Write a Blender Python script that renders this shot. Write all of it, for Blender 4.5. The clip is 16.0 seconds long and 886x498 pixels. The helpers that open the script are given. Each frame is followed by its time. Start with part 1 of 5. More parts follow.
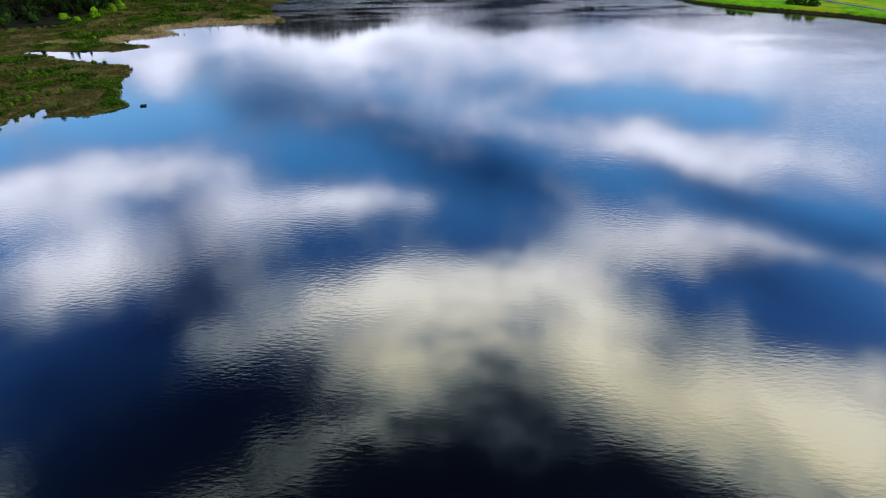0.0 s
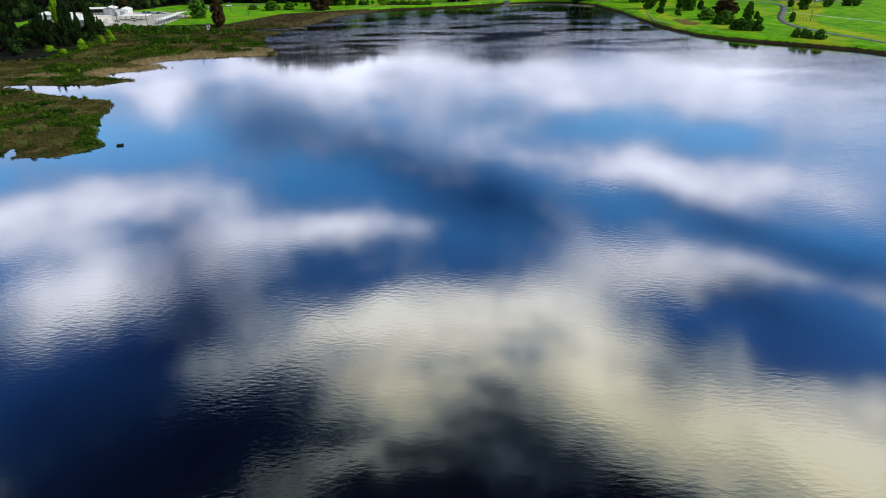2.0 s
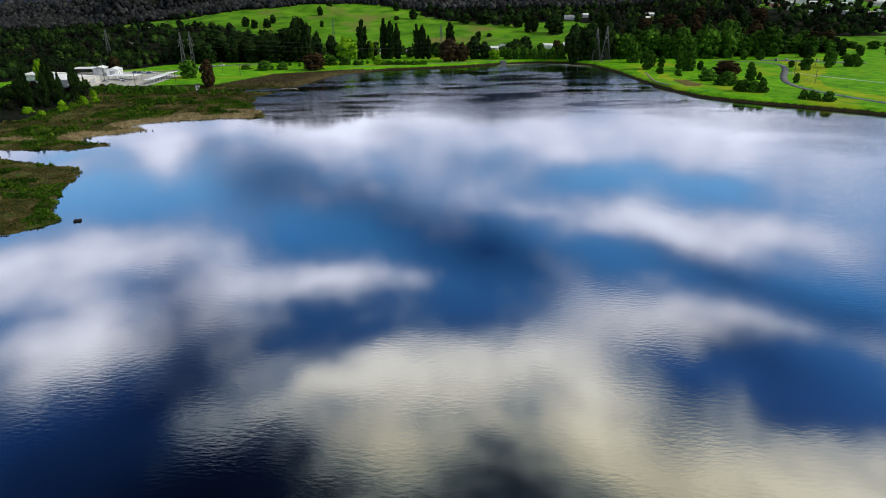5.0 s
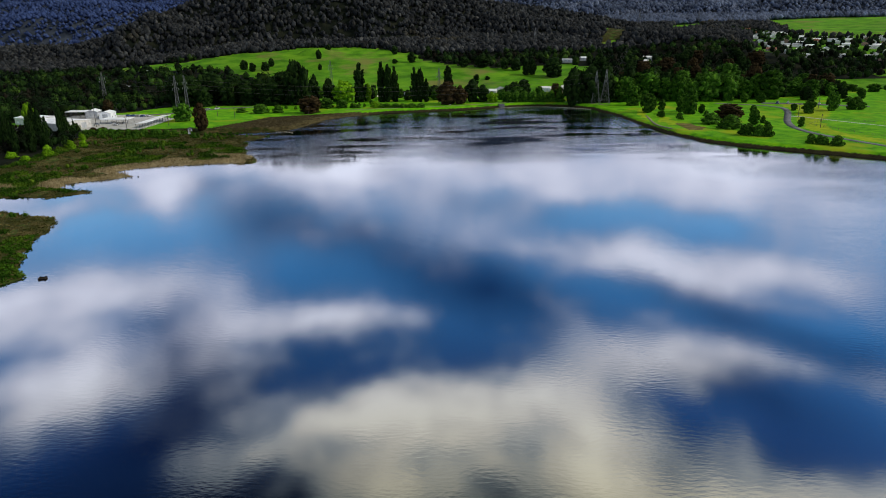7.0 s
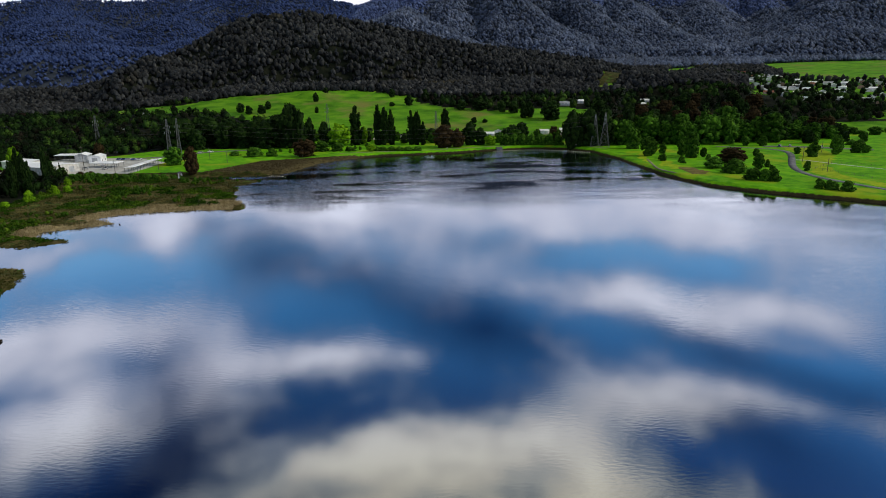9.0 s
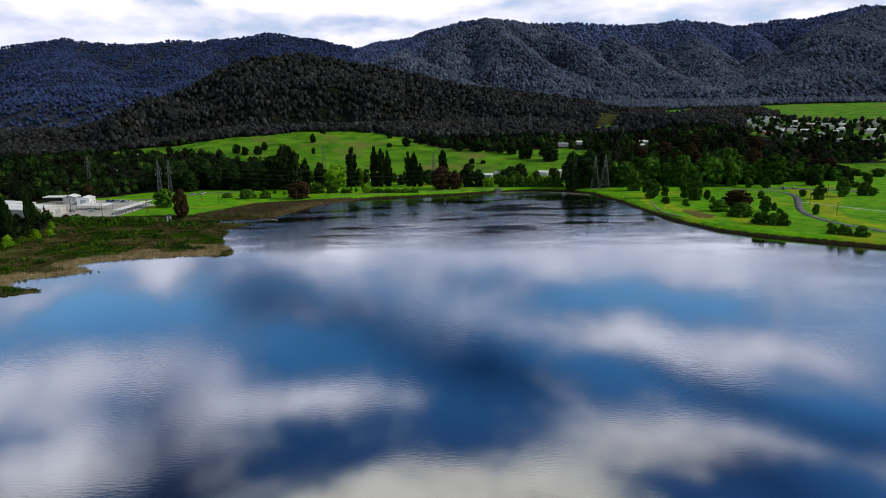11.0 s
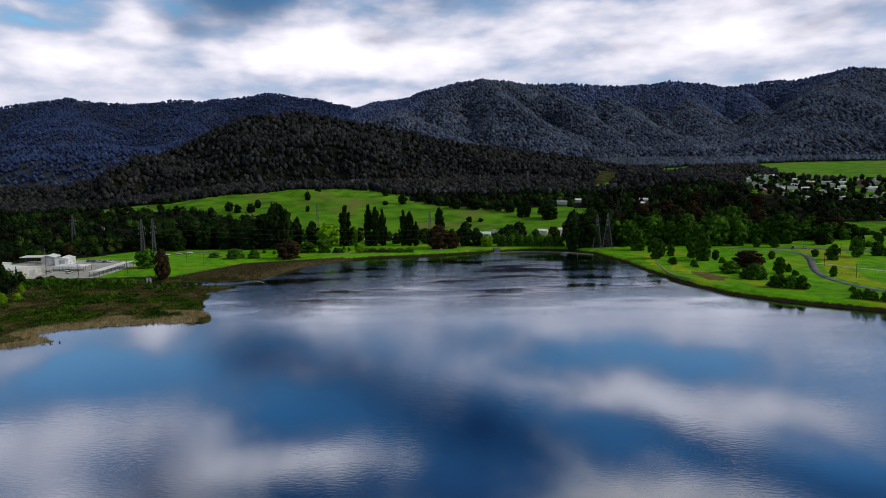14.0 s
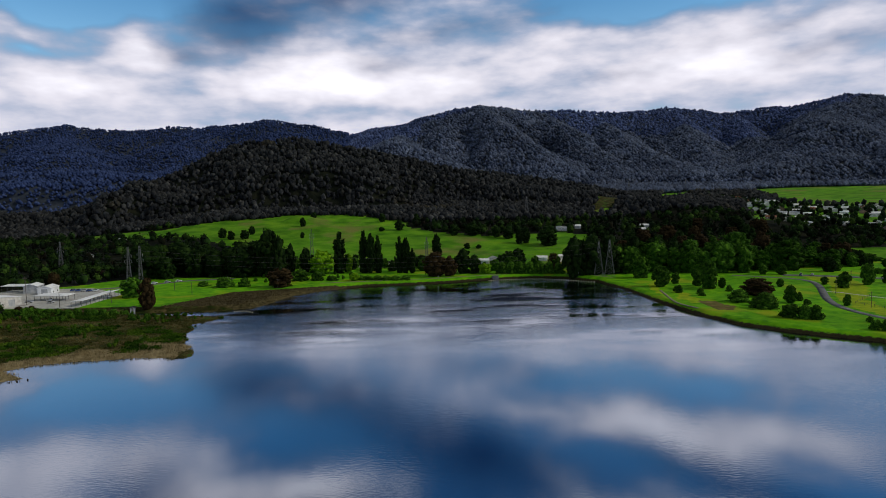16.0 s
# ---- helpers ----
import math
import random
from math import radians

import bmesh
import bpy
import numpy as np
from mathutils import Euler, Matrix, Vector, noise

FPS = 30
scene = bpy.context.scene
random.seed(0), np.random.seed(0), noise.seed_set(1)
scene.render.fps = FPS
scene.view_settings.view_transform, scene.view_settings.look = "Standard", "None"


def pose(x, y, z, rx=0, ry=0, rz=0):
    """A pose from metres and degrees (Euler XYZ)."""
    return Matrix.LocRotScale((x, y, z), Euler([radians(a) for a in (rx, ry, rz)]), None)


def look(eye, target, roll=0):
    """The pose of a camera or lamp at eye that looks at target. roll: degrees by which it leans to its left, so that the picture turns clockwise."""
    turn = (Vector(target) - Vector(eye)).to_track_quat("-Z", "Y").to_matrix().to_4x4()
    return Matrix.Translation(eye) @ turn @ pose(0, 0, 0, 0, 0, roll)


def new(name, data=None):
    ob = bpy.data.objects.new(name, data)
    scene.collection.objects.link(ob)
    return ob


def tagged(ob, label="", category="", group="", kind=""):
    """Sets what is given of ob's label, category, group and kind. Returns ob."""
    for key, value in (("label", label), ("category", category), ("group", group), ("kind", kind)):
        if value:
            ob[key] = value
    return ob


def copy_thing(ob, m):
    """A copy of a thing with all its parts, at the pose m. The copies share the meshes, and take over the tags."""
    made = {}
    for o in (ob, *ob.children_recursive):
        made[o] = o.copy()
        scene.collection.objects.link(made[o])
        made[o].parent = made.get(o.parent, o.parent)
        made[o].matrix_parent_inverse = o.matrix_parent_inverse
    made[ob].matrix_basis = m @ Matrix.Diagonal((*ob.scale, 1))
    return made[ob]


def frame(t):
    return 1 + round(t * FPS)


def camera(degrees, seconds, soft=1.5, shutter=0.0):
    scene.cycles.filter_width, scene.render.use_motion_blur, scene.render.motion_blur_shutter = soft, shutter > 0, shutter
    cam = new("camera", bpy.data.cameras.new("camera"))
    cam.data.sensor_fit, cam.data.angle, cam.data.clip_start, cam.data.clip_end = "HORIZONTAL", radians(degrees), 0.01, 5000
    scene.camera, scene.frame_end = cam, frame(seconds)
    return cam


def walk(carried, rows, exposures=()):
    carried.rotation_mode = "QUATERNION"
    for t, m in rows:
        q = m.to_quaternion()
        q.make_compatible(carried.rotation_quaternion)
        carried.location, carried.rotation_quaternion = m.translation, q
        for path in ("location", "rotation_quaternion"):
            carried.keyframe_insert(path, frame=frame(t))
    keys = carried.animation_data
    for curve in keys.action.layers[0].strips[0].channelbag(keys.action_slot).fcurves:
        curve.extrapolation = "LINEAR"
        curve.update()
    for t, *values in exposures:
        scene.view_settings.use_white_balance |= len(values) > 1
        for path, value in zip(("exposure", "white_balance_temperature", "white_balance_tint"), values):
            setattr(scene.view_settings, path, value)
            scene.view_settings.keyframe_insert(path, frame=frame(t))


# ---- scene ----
# ---------------------------------------------------------------- camera
cam = camera(69.92, 16.0, soft=0.95)
walk(cam, [
    (0, look((0.00, -0.00, 58.50), (-2.66, 87.15, 9.53), -1.29)),
    (0.5, look((0.07, 3.67, 58.38), (-2.43, 91.29, 10.26), -1.25)),
    (1, look((0.19, 7.53, 58.25), (-2.28, 95.64, 11.03), -1.23)),
    (1.5, look((0.32, 11.47, 58.15), (-2.10, 100.07, 11.84), -1.16)),
    (2, look((0.42, 15.31, 58.08), (-1.91, 104.37, 12.67), -1.15)),
    (2.5, look((0.51, 19.04, 58.07), (-1.72, 108.60, 13.62), -1.13)),
    (3, look((0.64, 22.75, 58.06), (-1.50, 112.81, 14.65), -1.09)),
    (3.5, look((0.82, 26.43, 57.96), (-1.27, 117.01, 15.65), -1.08)),
    (4, look((1.05, 30.09, 57.84), (-0.96, 121.32, 16.95), -1.07)),
    (6.5, look((2.01, 47.94, 57.73), (0.29, 142.02, 23.86), -1.01)),
    (7, look((2.20, 51.46, 57.71), (0.54, 146.06, 25.34), -1.03)),
    (7.5, look((2.37, 54.99, 57.72), (0.80, 150.10, 26.86), -1.06)),
    (8, look((2.52, 58.54, 57.74), (1.04, 154.11, 28.35), -1.06)),
    (8.5, look((2.68, 62.22, 57.77), (1.32, 158.24, 29.88), -1.00)),
    (9, look((2.78, 65.84, 57.83), (1.51, 162.27, 31.41), -1.01)),
    (11.5, look((3.23, 83.18, 58.17), (2.44, 181.37, 39.20), -0.89)),
    (12, look((3.30, 86.61, 58.22), (2.60, 185.07, 40.76), -0.86)),
    (12.5, look((3.40, 90.06, 58.28), (2.79, 188.77, 42.31), -0.86)),
    (13, look((3.54, 93.45, 58.23), (3.04, 192.40, 43.78), -0.85)),
    (13.5, look((3.68, 96.86, 58.15), (3.25, 196.02, 45.19), -0.86)),
    (14, look((3.81, 100.25, 58.07), (3.46, 199.56, 46.34), -0.89)),
    (14.5, look((3.98, 103.68, 58.03), (3.72, 203.11, 47.46), -0.88)),
    (15, look((4.16, 107.10, 58.02), (3.97, 206.65, 48.46), -0.89)),
    (15.5, look((4.36, 110.51, 58.00), (4.27, 210.14, 49.40), -0.92)),
    (16, look((4.61, 113.79, 57.95), (4.61, 213.49, 50.23), -0.96)),
], exposures=[(0, 0.55), (4, 0.45), (9, 0.1), (12.5, -0.1), (16, -0.45)])

# ---------------------------------------------------------------- world and sun
SUN_EL, SUN_AZ = 36.0, 98.0      # degrees; azimuth clockwise from +y

world = bpy.data.worlds.new("sky")
scene.world = world
world.use_nodes = True
wn, wl = world.node_tree.nodes, world.node_tree.links
wn.clear()


def wmath(op, a, b=None, c=None, clamp=False):
    n = wn.new("ShaderNodeMath")
    n.operation, n.use_clamp = op, clamp
    for i, v in enumerate((a, b, c)):
        if v is None:
            continue
        if isinstance(v, (int, float)):
            n.inputs[i].default_value = v
        else:
            wl.new(v, n.inputs[i])
    return n.outputs[0]


# direction as azimuth and elevation in degrees
tc = wn.new("ShaderNodeTexCoord")
sep = wn.new("ShaderNodeSeparateXYZ")
wl.new(tc.outputs["Generated"], sep.inputs[0])
az = wmath("MULTIPLY", wmath("ARCTAN2", sep.outputs[0], sep.outputs[1]), 57.2958)
el = wmath("MULTIPLY", wmath("ARCSINE", sep.outputs[2]), 57.2958)
flat = wn.new("ShaderNodeCombineXYZ")
wl.new(az, flat.inputs[0])
wl.new(el, flat.inputs[1])
# ragged cloud edges
warp = wn.new("ShaderNodeTexNoise")
warp.inputs["Scale"].default_value, warp.inputs["Detail"].default_value = 0.11, 4
wl.new(flat.outputs[0], warp.inputs["Vector"])
wv = wn.new("ShaderNodeVectorMath")
wv.operation = "SUBTRACT"
wl.new(warp.outputs["Color"], wv.inputs[0])
wv.inputs[1].default_value = (0.5, 0.5, 0.5)
ws = wn.new("ShaderNodeVectorMath")
ws.operation = "MULTIPLY_ADD"
wl.new(wv.outputs[0], ws.inputs[0])
ws.inputs[1].default_value = (7, 4, 0)
wl.new(flat.outputs[0], ws.inputs[2])

# cloud banks: azimuth, elevation, half width, half height, turn (all in degrees), thickness
LOW_BANKS = [
    (-5.4, 10.0, 12.5, 2.7, 0, 0.35), (-10.9, 11.6, 6.3, 2.3, 0, 0.35), (3.4, 12.7, 10.4, 3.0, 0, 0.2), (14.0, 11.4, 13.7, 3.3, 0, 0.15),
    (24.0, 11.1, 10.5, 3.1, 0, 0.2), (17.9, 13.4, 13.4, 2.5, 0, 0.2), (30.8, 11.6, 7.2, 3.7, 0, 0.15), (-24.5, 12.1, 3.2, 2.1, 0, 0.4),
    (-16.9, 9.9, 6.8, 1.5, 0, 0.2), (-1.1, 16.5, 17.1, 1.9, 16, 0.15), (18.5, 19.7, 11.4, 2.8, 8, 0.65), (26.6, 18.7, 5.5, 2.2, 0, 0.4),
    (32.8, 18.8, 6.0, 2.7, 0, 0.2),
]
MIDDLE_BANKS = [
    (-36.5, 19.1, 10.0, 4.1, 0, 0.5), (-26.4, 20.3, 9.9, 2.9, 0, 0.4), (-33.4, 25.3, 7.2, 4.3, 0, 0.5), (-20.0, 22.2, 5.5, 2.6, 0, 0.25),
    (-11.9, 24.5, 15.9, 2.4, 0, 0.5), (-22.9, 26.2, 9.0, 4.5, 0, 0.3), (-36.9, 27.6, 6.4, 4.6, 0, 0.3), (10.7, 28.4, 9.4, 3.2, 0, 0.15),
    (21.3, 27.3, 15.7, 4.2, 0, 0.36), (28.5, 26.4, 7.1, 2.7, 0, 0.2),
]
HIGH_BANKS = [
    (-4.5, 32.8, 11.9, 3.8, 0, 0.65), (6.3, 31.7, 9.9, 3.3, 0, 0.5), (-10.7, 33.9, 9.5, 5.5, 0, 0.35), (14.3, 35.1, 7.5, 6.3, 40, 0.55),
    (2.2, 36.9, 22.7, 4.5, 0, 0.2), (-8.1, 39.1, 14.4, 4.9, 0, 0.3), (18.3, 40.4, 17.5, 5.1, 0, 0.35), (34.3, 37.7, 15.0, 4.7, 0, 0.65),
    (39.1, 34.0, 7.8, 3.1, 0, 0.35), (40.0, 39.5, 9.0, 5.3, 0, 0.55), (28.0, 43.0, 13.5, 4.7, 0, 0.2), (-23.4, 35.5, 12.5, 4.2, 0, 0.2),
]
HORIZON_BANKS = [
    (-31.1, 9.2, 8.5, 1.7, 0, 0.25), (-25.2, 11.5, 2.9, 1.4, 0, 0.12), (-8.9, 9.4, 15.3, 1.9, 0, 0.25), (6.1, 10.9, 9.8, 1.4, 0, 0.15),
    (22.4, 9.5, 13.6, 1.8, 0, 0.2), (-32.7, 13.0, 4.2, 1.0, -10, 0.2),
]
# openings in the cloud: the same columns
CLEAR_SKY = [
    (-32.0, 16.3, 16.5, 2.5, 0, 0.45), (-13.5, 20.3, 13.7, 3.9, 5, 0.45), (-23.8, 15.1, 11.4, 2.7, 0, 0.25), (12.6, 16.4, 7.3, 2.4, 0, 0.35),
    (21.1, 15.9, 8.4, 1.9, 0, 0.4), (-9.6, 29.4, 11.9, 3.5, 0, 0.35), (1.5, 23.7, 11.5, 4.8, 0, 0.4), (15.0, 23.6, 6.7, 3.6, 0, 0.25),
    (25.3, 23.0, 12.1, 2.5, 10, 0.4), (33.1, 29.7, 11.8, 4.2, 8, 0.6), (22.2, 31.5, 6.7, 3.0, 0, 0.3), (34.0, 22.9, 7.7, 2.9, 10, 0.25),
    (-15.1, 14.1, 6.2, 2.8, 0, 0.2), (2.1, 27.8, 8.0, 3.1, 0, 0.25),
]
CLEAR_SKY_HIGH = [
    (-41.9, 33.6, 17.0, 5.8, 0, 0.38), (-29.4, 39.9, 20.0, 6.5, 0, 0.45), (-2.8, 51.6, 44.5, 6.5, 0, 0.7), (-32.3, 32.3, 9.3, 3.9, 0, 0.2),
    (-39.0, 42.7, 21.3, 3.5, 0, 0.4), (25.2, 47.8, 17.9, 3.7, 0, 0.35),
]
CLEAR_SKY_LOW = [
    (-32.0, 12.1, 7.9, 1.1, 0, 0.3), (-28.2, 14.3, 7.7, 0.9, 0, 0.25), (18.0, 14.9, 14.2, 1.1, 0, 0.25),
]
# dark undersides of clouds: the same columns
UNDERSIDES = [
    (-16.8, 15.4, 5.7, 3.7, 0, 0.45), (-8.5, 17.4, 15.6, 2.9, 16, 0.5), (3.1, 22.7, 12.4, 4.3, 14, 0.75), (-10.2, 19.3, 11.8, 2.9, 14, 0.3),
    (25.3, 22.8, 12.1, 2.6, 10, 0.55), (35.3, 24.4, 7.2, 2.7, 8, 0.45), (30.6, 29.2, 13.6, 3.7, 8, 0.35), (-11.1, 27.5, 10.6, 3.3, 0, 0.2),
    (-26.3, 25.6, 5.7, 6.9, 0, 0.5), (-27.4, 29.7, 10.2, 5.5, 0, 0.5), (-19.2, 29.3, 10.7, 4.4, 0, 0.3), (24.1, 28.7, 14.5, 3.2, 0, 0.25),
    (-35.3, 15.5, 5.8, 2.4, 0, -0.1),
]
UNDERSIDES_HIGH = [
    (-40.4, 34.3, 18.5, 6.7, 0, 0.6), (-29.6, 32.1, 12.1, 4.3, 0, 0.4), (-27.8, 40.3, 22.6, 6.6, 0, 0.65), (-1.3, 50.3, 45.5, 9.3, 0, 1.0),
    (4.3, 41.8, 14.3, 6.8, 0, 0.5), (-18.8, 38.3, 16.3, 5.7, 0, 0.35), (-41.5, 42.1, 22.6, 3.4, 0, 0.3), (26.1, 46.7, 18.6, 3.3, 0, 0.55),
    (13.3, 44.9, 17.9, 4.4, 0, 0.45), (-41.6, 28.7, 5.8, 4.3, 0, 0.4), (21.2, 37.5, 5.0, 5.6, 0, 0.2),
]
UNDERSIDES_LOW = [
    (-16.9, 13.1, 7.7, 2.2, 10, 0.3), (-21.8, 11.5, 4.7, 1.4, 0, 0.3), (-5.7, 11.6, 4.7, 1.2, 5, 0.3), (17.1, 10.6, 6.9, 0.9, 8, 0.25),
    (30.4, 10.6, 7.8, 1.2, 10, 0.25), (1.1, 14.8, 12.8, 1.3, 8, 0.2), (27.7, 12.8, 7.0, 0.9, 8, 0.2),
]


def blobs(lists, start, keep):
    """The sum of soft oval patches over the sky."""
    total = start
    for rows, sign in lists:
        for a, e, w, h, turn, k in rows:
            mp = wn.new("ShaderNodeMapping")
            mp.vector_type = "TEXTURE"
            mp.inputs["Location"].default_value = (a, e, 0)
            mp.inputs["Rotation"].default_value = (0, 0, radians(turn))
            mp.inputs["Scale"].default_value = (w, h, 1)
            wl.new(ws.outputs[0], mp.inputs["Vector"])
            gr = wn.new("ShaderNodeTexGradient")
            gr.gradient_type = "SPHERICAL"
            wl.new(mp.outputs[0], gr.inputs["Vector"])
            total = wmath("MULTIPLY_ADD", wmath("POWER", gr.outputs["Fac"], 1.2), sign * k * keep, total)
    return total


dens = blobs(((LOW_BANKS, 1), (MIDDLE_BANKS, 1), (HIGH_BANKS, 1), (HORIZON_BANKS, 1), (CLEAR_SKY, -1), (CLEAR_SKY_HIGH, -1), (CLEAR_SKY_LOW, -1)), 0.36, 1.15)
shade = blobs(((UNDERSIDES, 1), (UNDERSIDES_HIGH, 1), (UNDERSIDES_LOW, 1)), 0.0, 1.3)
wisp = wn.new("ShaderNodeTexNoise")
wisp.inputs["Scale"].default_value, wisp.inputs["Detail"].default_value = 1.0, 6
wm = wn.new("ShaderNodeMapping")
wm.inputs["Scale"].default_value = (0.07, 0.2, 1)
wm.inputs["Rotation"].default_value = (0, 0, 0.12)
wl.new(ws.outputs[0], wm.inputs["Vector"])
wl.new(wm.outputs[0], wisp.inputs["Vector"])
dens = wmath("ADD", dens, wmath("MULTIPLY", wmath("SUBTRACT", wisp.outputs["Fac"], 0.5), 0.6))
fine = wn.new("ShaderNodeTexNoise")
fine.inputs["Scale"].default_value, fine.inputs["Detail"].default_value = 1.0, 6
fm = wn.new("ShaderNodeMapping")
fm.inputs["Scale"].default_value, fm.inputs["Rotation"].default_value = (0.2, 0.55, 1), (0, 0, -0.1)
wl.new(flat.outputs[0], fm.inputs["Vector"])
wl.new(fm.outputs[0], fine.inputs["Vector"])
dens = wmath("ADD", dens, wmath("MULTIPLY", wmath("SUBTRACT", fine.outputs["Fac"], 0.5), 0.75))
haze = wn.new("ShaderNodeMapRange")
wl.new(el, haze.inputs[0])
haze.inputs[1].default_value, haze.inputs[2].default_value = 5, 17
haze.inputs[3].default_value, haze.inputs[4].default_value = 0.32, 0.0
dens = wmath("ADD", dens, haze.outputs[0])
ramp = wn.new("ShaderNodeValToRGB")
wl.new(dens, ramp.inputs[0])
cr = ramp.color_ramp
cr.interpolation = "EASE"
cr.elements[0].position, cr.elements[0].color = 0.08, (0, 0, 0, 1)
cr.elements[1].position, cr.elements[1].color = 0.6, (1, 1, 1, 1)
cover = ramp.outputs["Color"]
sky = wn.new("ShaderNodeTexSky")
sky.sky_type, sky.sun_disc = "NISHITA", False
sky.sun_elevation, sky.sun_rotation = radians(SUN_EL), radians(SUN_AZ)
bluer = wn.new("ShaderNodeMix")
bluer.data_type, bluer.blend_type = "RGBA", "MULTIPLY"
bluer.inputs[0].default_value = 1
wl.new(sky.outputs[0], bluer.inputs[6])
deepen = wn.new("ShaderNodeValToRGB")
wl.new(wmath("DIVIDE", el, 60.0), deepen.inputs[0])
de = deepen.color_ramp.elements
de[0].position, de[0].color = 0.22, (0.8, 1.2, 1.35, 1)
de[1].position, de[1].color = 0.75, (0.015, 0.028, 0.06, 1)
for at, c in ((0.34, (0.3, 0.82, 1.15, 1)), (0.52, (0.16, 0.4, 0.72, 1)), (0.64, (0.03, 0.075, 0.18, 1))):
    de.new(at).color = c
wl.new(deepen.outputs["Color"], bluer.inputs[7])
# clouds: grey-blue where thin, white where thick, warmer towards the high sun
body = wn.new("ShaderNodeValToRGB")
wl.new(dens, body.inputs[0])
b = body.color_ramp
b.elements[0].position, b.elements[0].color = 0.15, (0.8, 1.5, 2.8, 1)
b.elements[1].position, b.elements[1].color = 1.0, (9.6, 9.4, 10.2, 1)
mid = b.elements.new(0.5)
mid.color = (3.7, 4.2, 5.6, 1)
thick = b.elements.new(0.75)
thick.color = (7.1, 6.95, 7.8, 1)
warmth = wn.new("ShaderNodeMapRange")
wl.new(el, warmth.inputs[0])
warmth.inputs[1].default_value, warmth.inputs[2].default_value = 24, 41
warm = wn.new("ShaderNodeMix")
warm.data_type, warm.blend_type = "RGBA", "MULTIPLY"
wl.new(warmth.outputs[0], warm.inputs[0])
wl.new(body.outputs["Color"], warm.inputs[6])
warm.inputs[7].default_value = (1.15, 1.02, 0.6, 1)
skymix = wn.new("ShaderNodeMix")
skymix.data_type = "RGBA"
wl.new(cover, skymix.inputs[0])
wl.new(bluer.outputs[2], skymix.inputs[6])
wl.new(warm.outputs[2], skymix.inputs[7])
glow = wn.new("ShaderNodeMapRange")
wl.new(el, glow.inputs[0])
glow.inputs[1].default_value, glow.inputs[2].default_value = 8, 24
glow.inputs[3].default_value, glow.inputs[4].default_value = 1.08, 1.0
lift = wn.new("ShaderNodeVectorMath")
lift.operation = "SCALE"
shaded = wn.new("ShaderNodeMix")
shaded.data_type, shaded.blend_type, shaded.clamp_factor = "RGBA", "MULTIPLY", True
wl.new(shade, shaded.inputs[0])
wl.new(skymix.outputs[2], shaded.inputs[6])
shaded.inputs[7].default_value = (0.16, 0.2, 0.3, 1)
wl.new(shaded.outputs[2], lift.inputs[0])
wl.new(glow.outputs[0], lift.inputs["Scale"])
bg = wn.new("ShaderNodeBackground")
bg.inputs["Strength"].default_value = 0.14
wl.new(lift.outputs[0], bg.inputs["Color"])
wout = wn.new("ShaderNodeOutputWorld")
wl.new(bg.outputs[0], wout.inputs[0])

sun = new("sun", bpy.data.lights.new("sun", "SUN"))
sun.data.energy, sun.data.angle, sun.data.color = 2.3, radians(4), (1.0, 0.93, 0.8)
sa, se = radians(SUN_AZ), radians(SUN_EL)
sun.matrix_world = look((0, 0, 200), (-math.sin(sa) * math.cos(se), -math.cos(sa) * math.cos(se), 200 - math.sin(se)))

# ---------------------------------------------------------------- materials


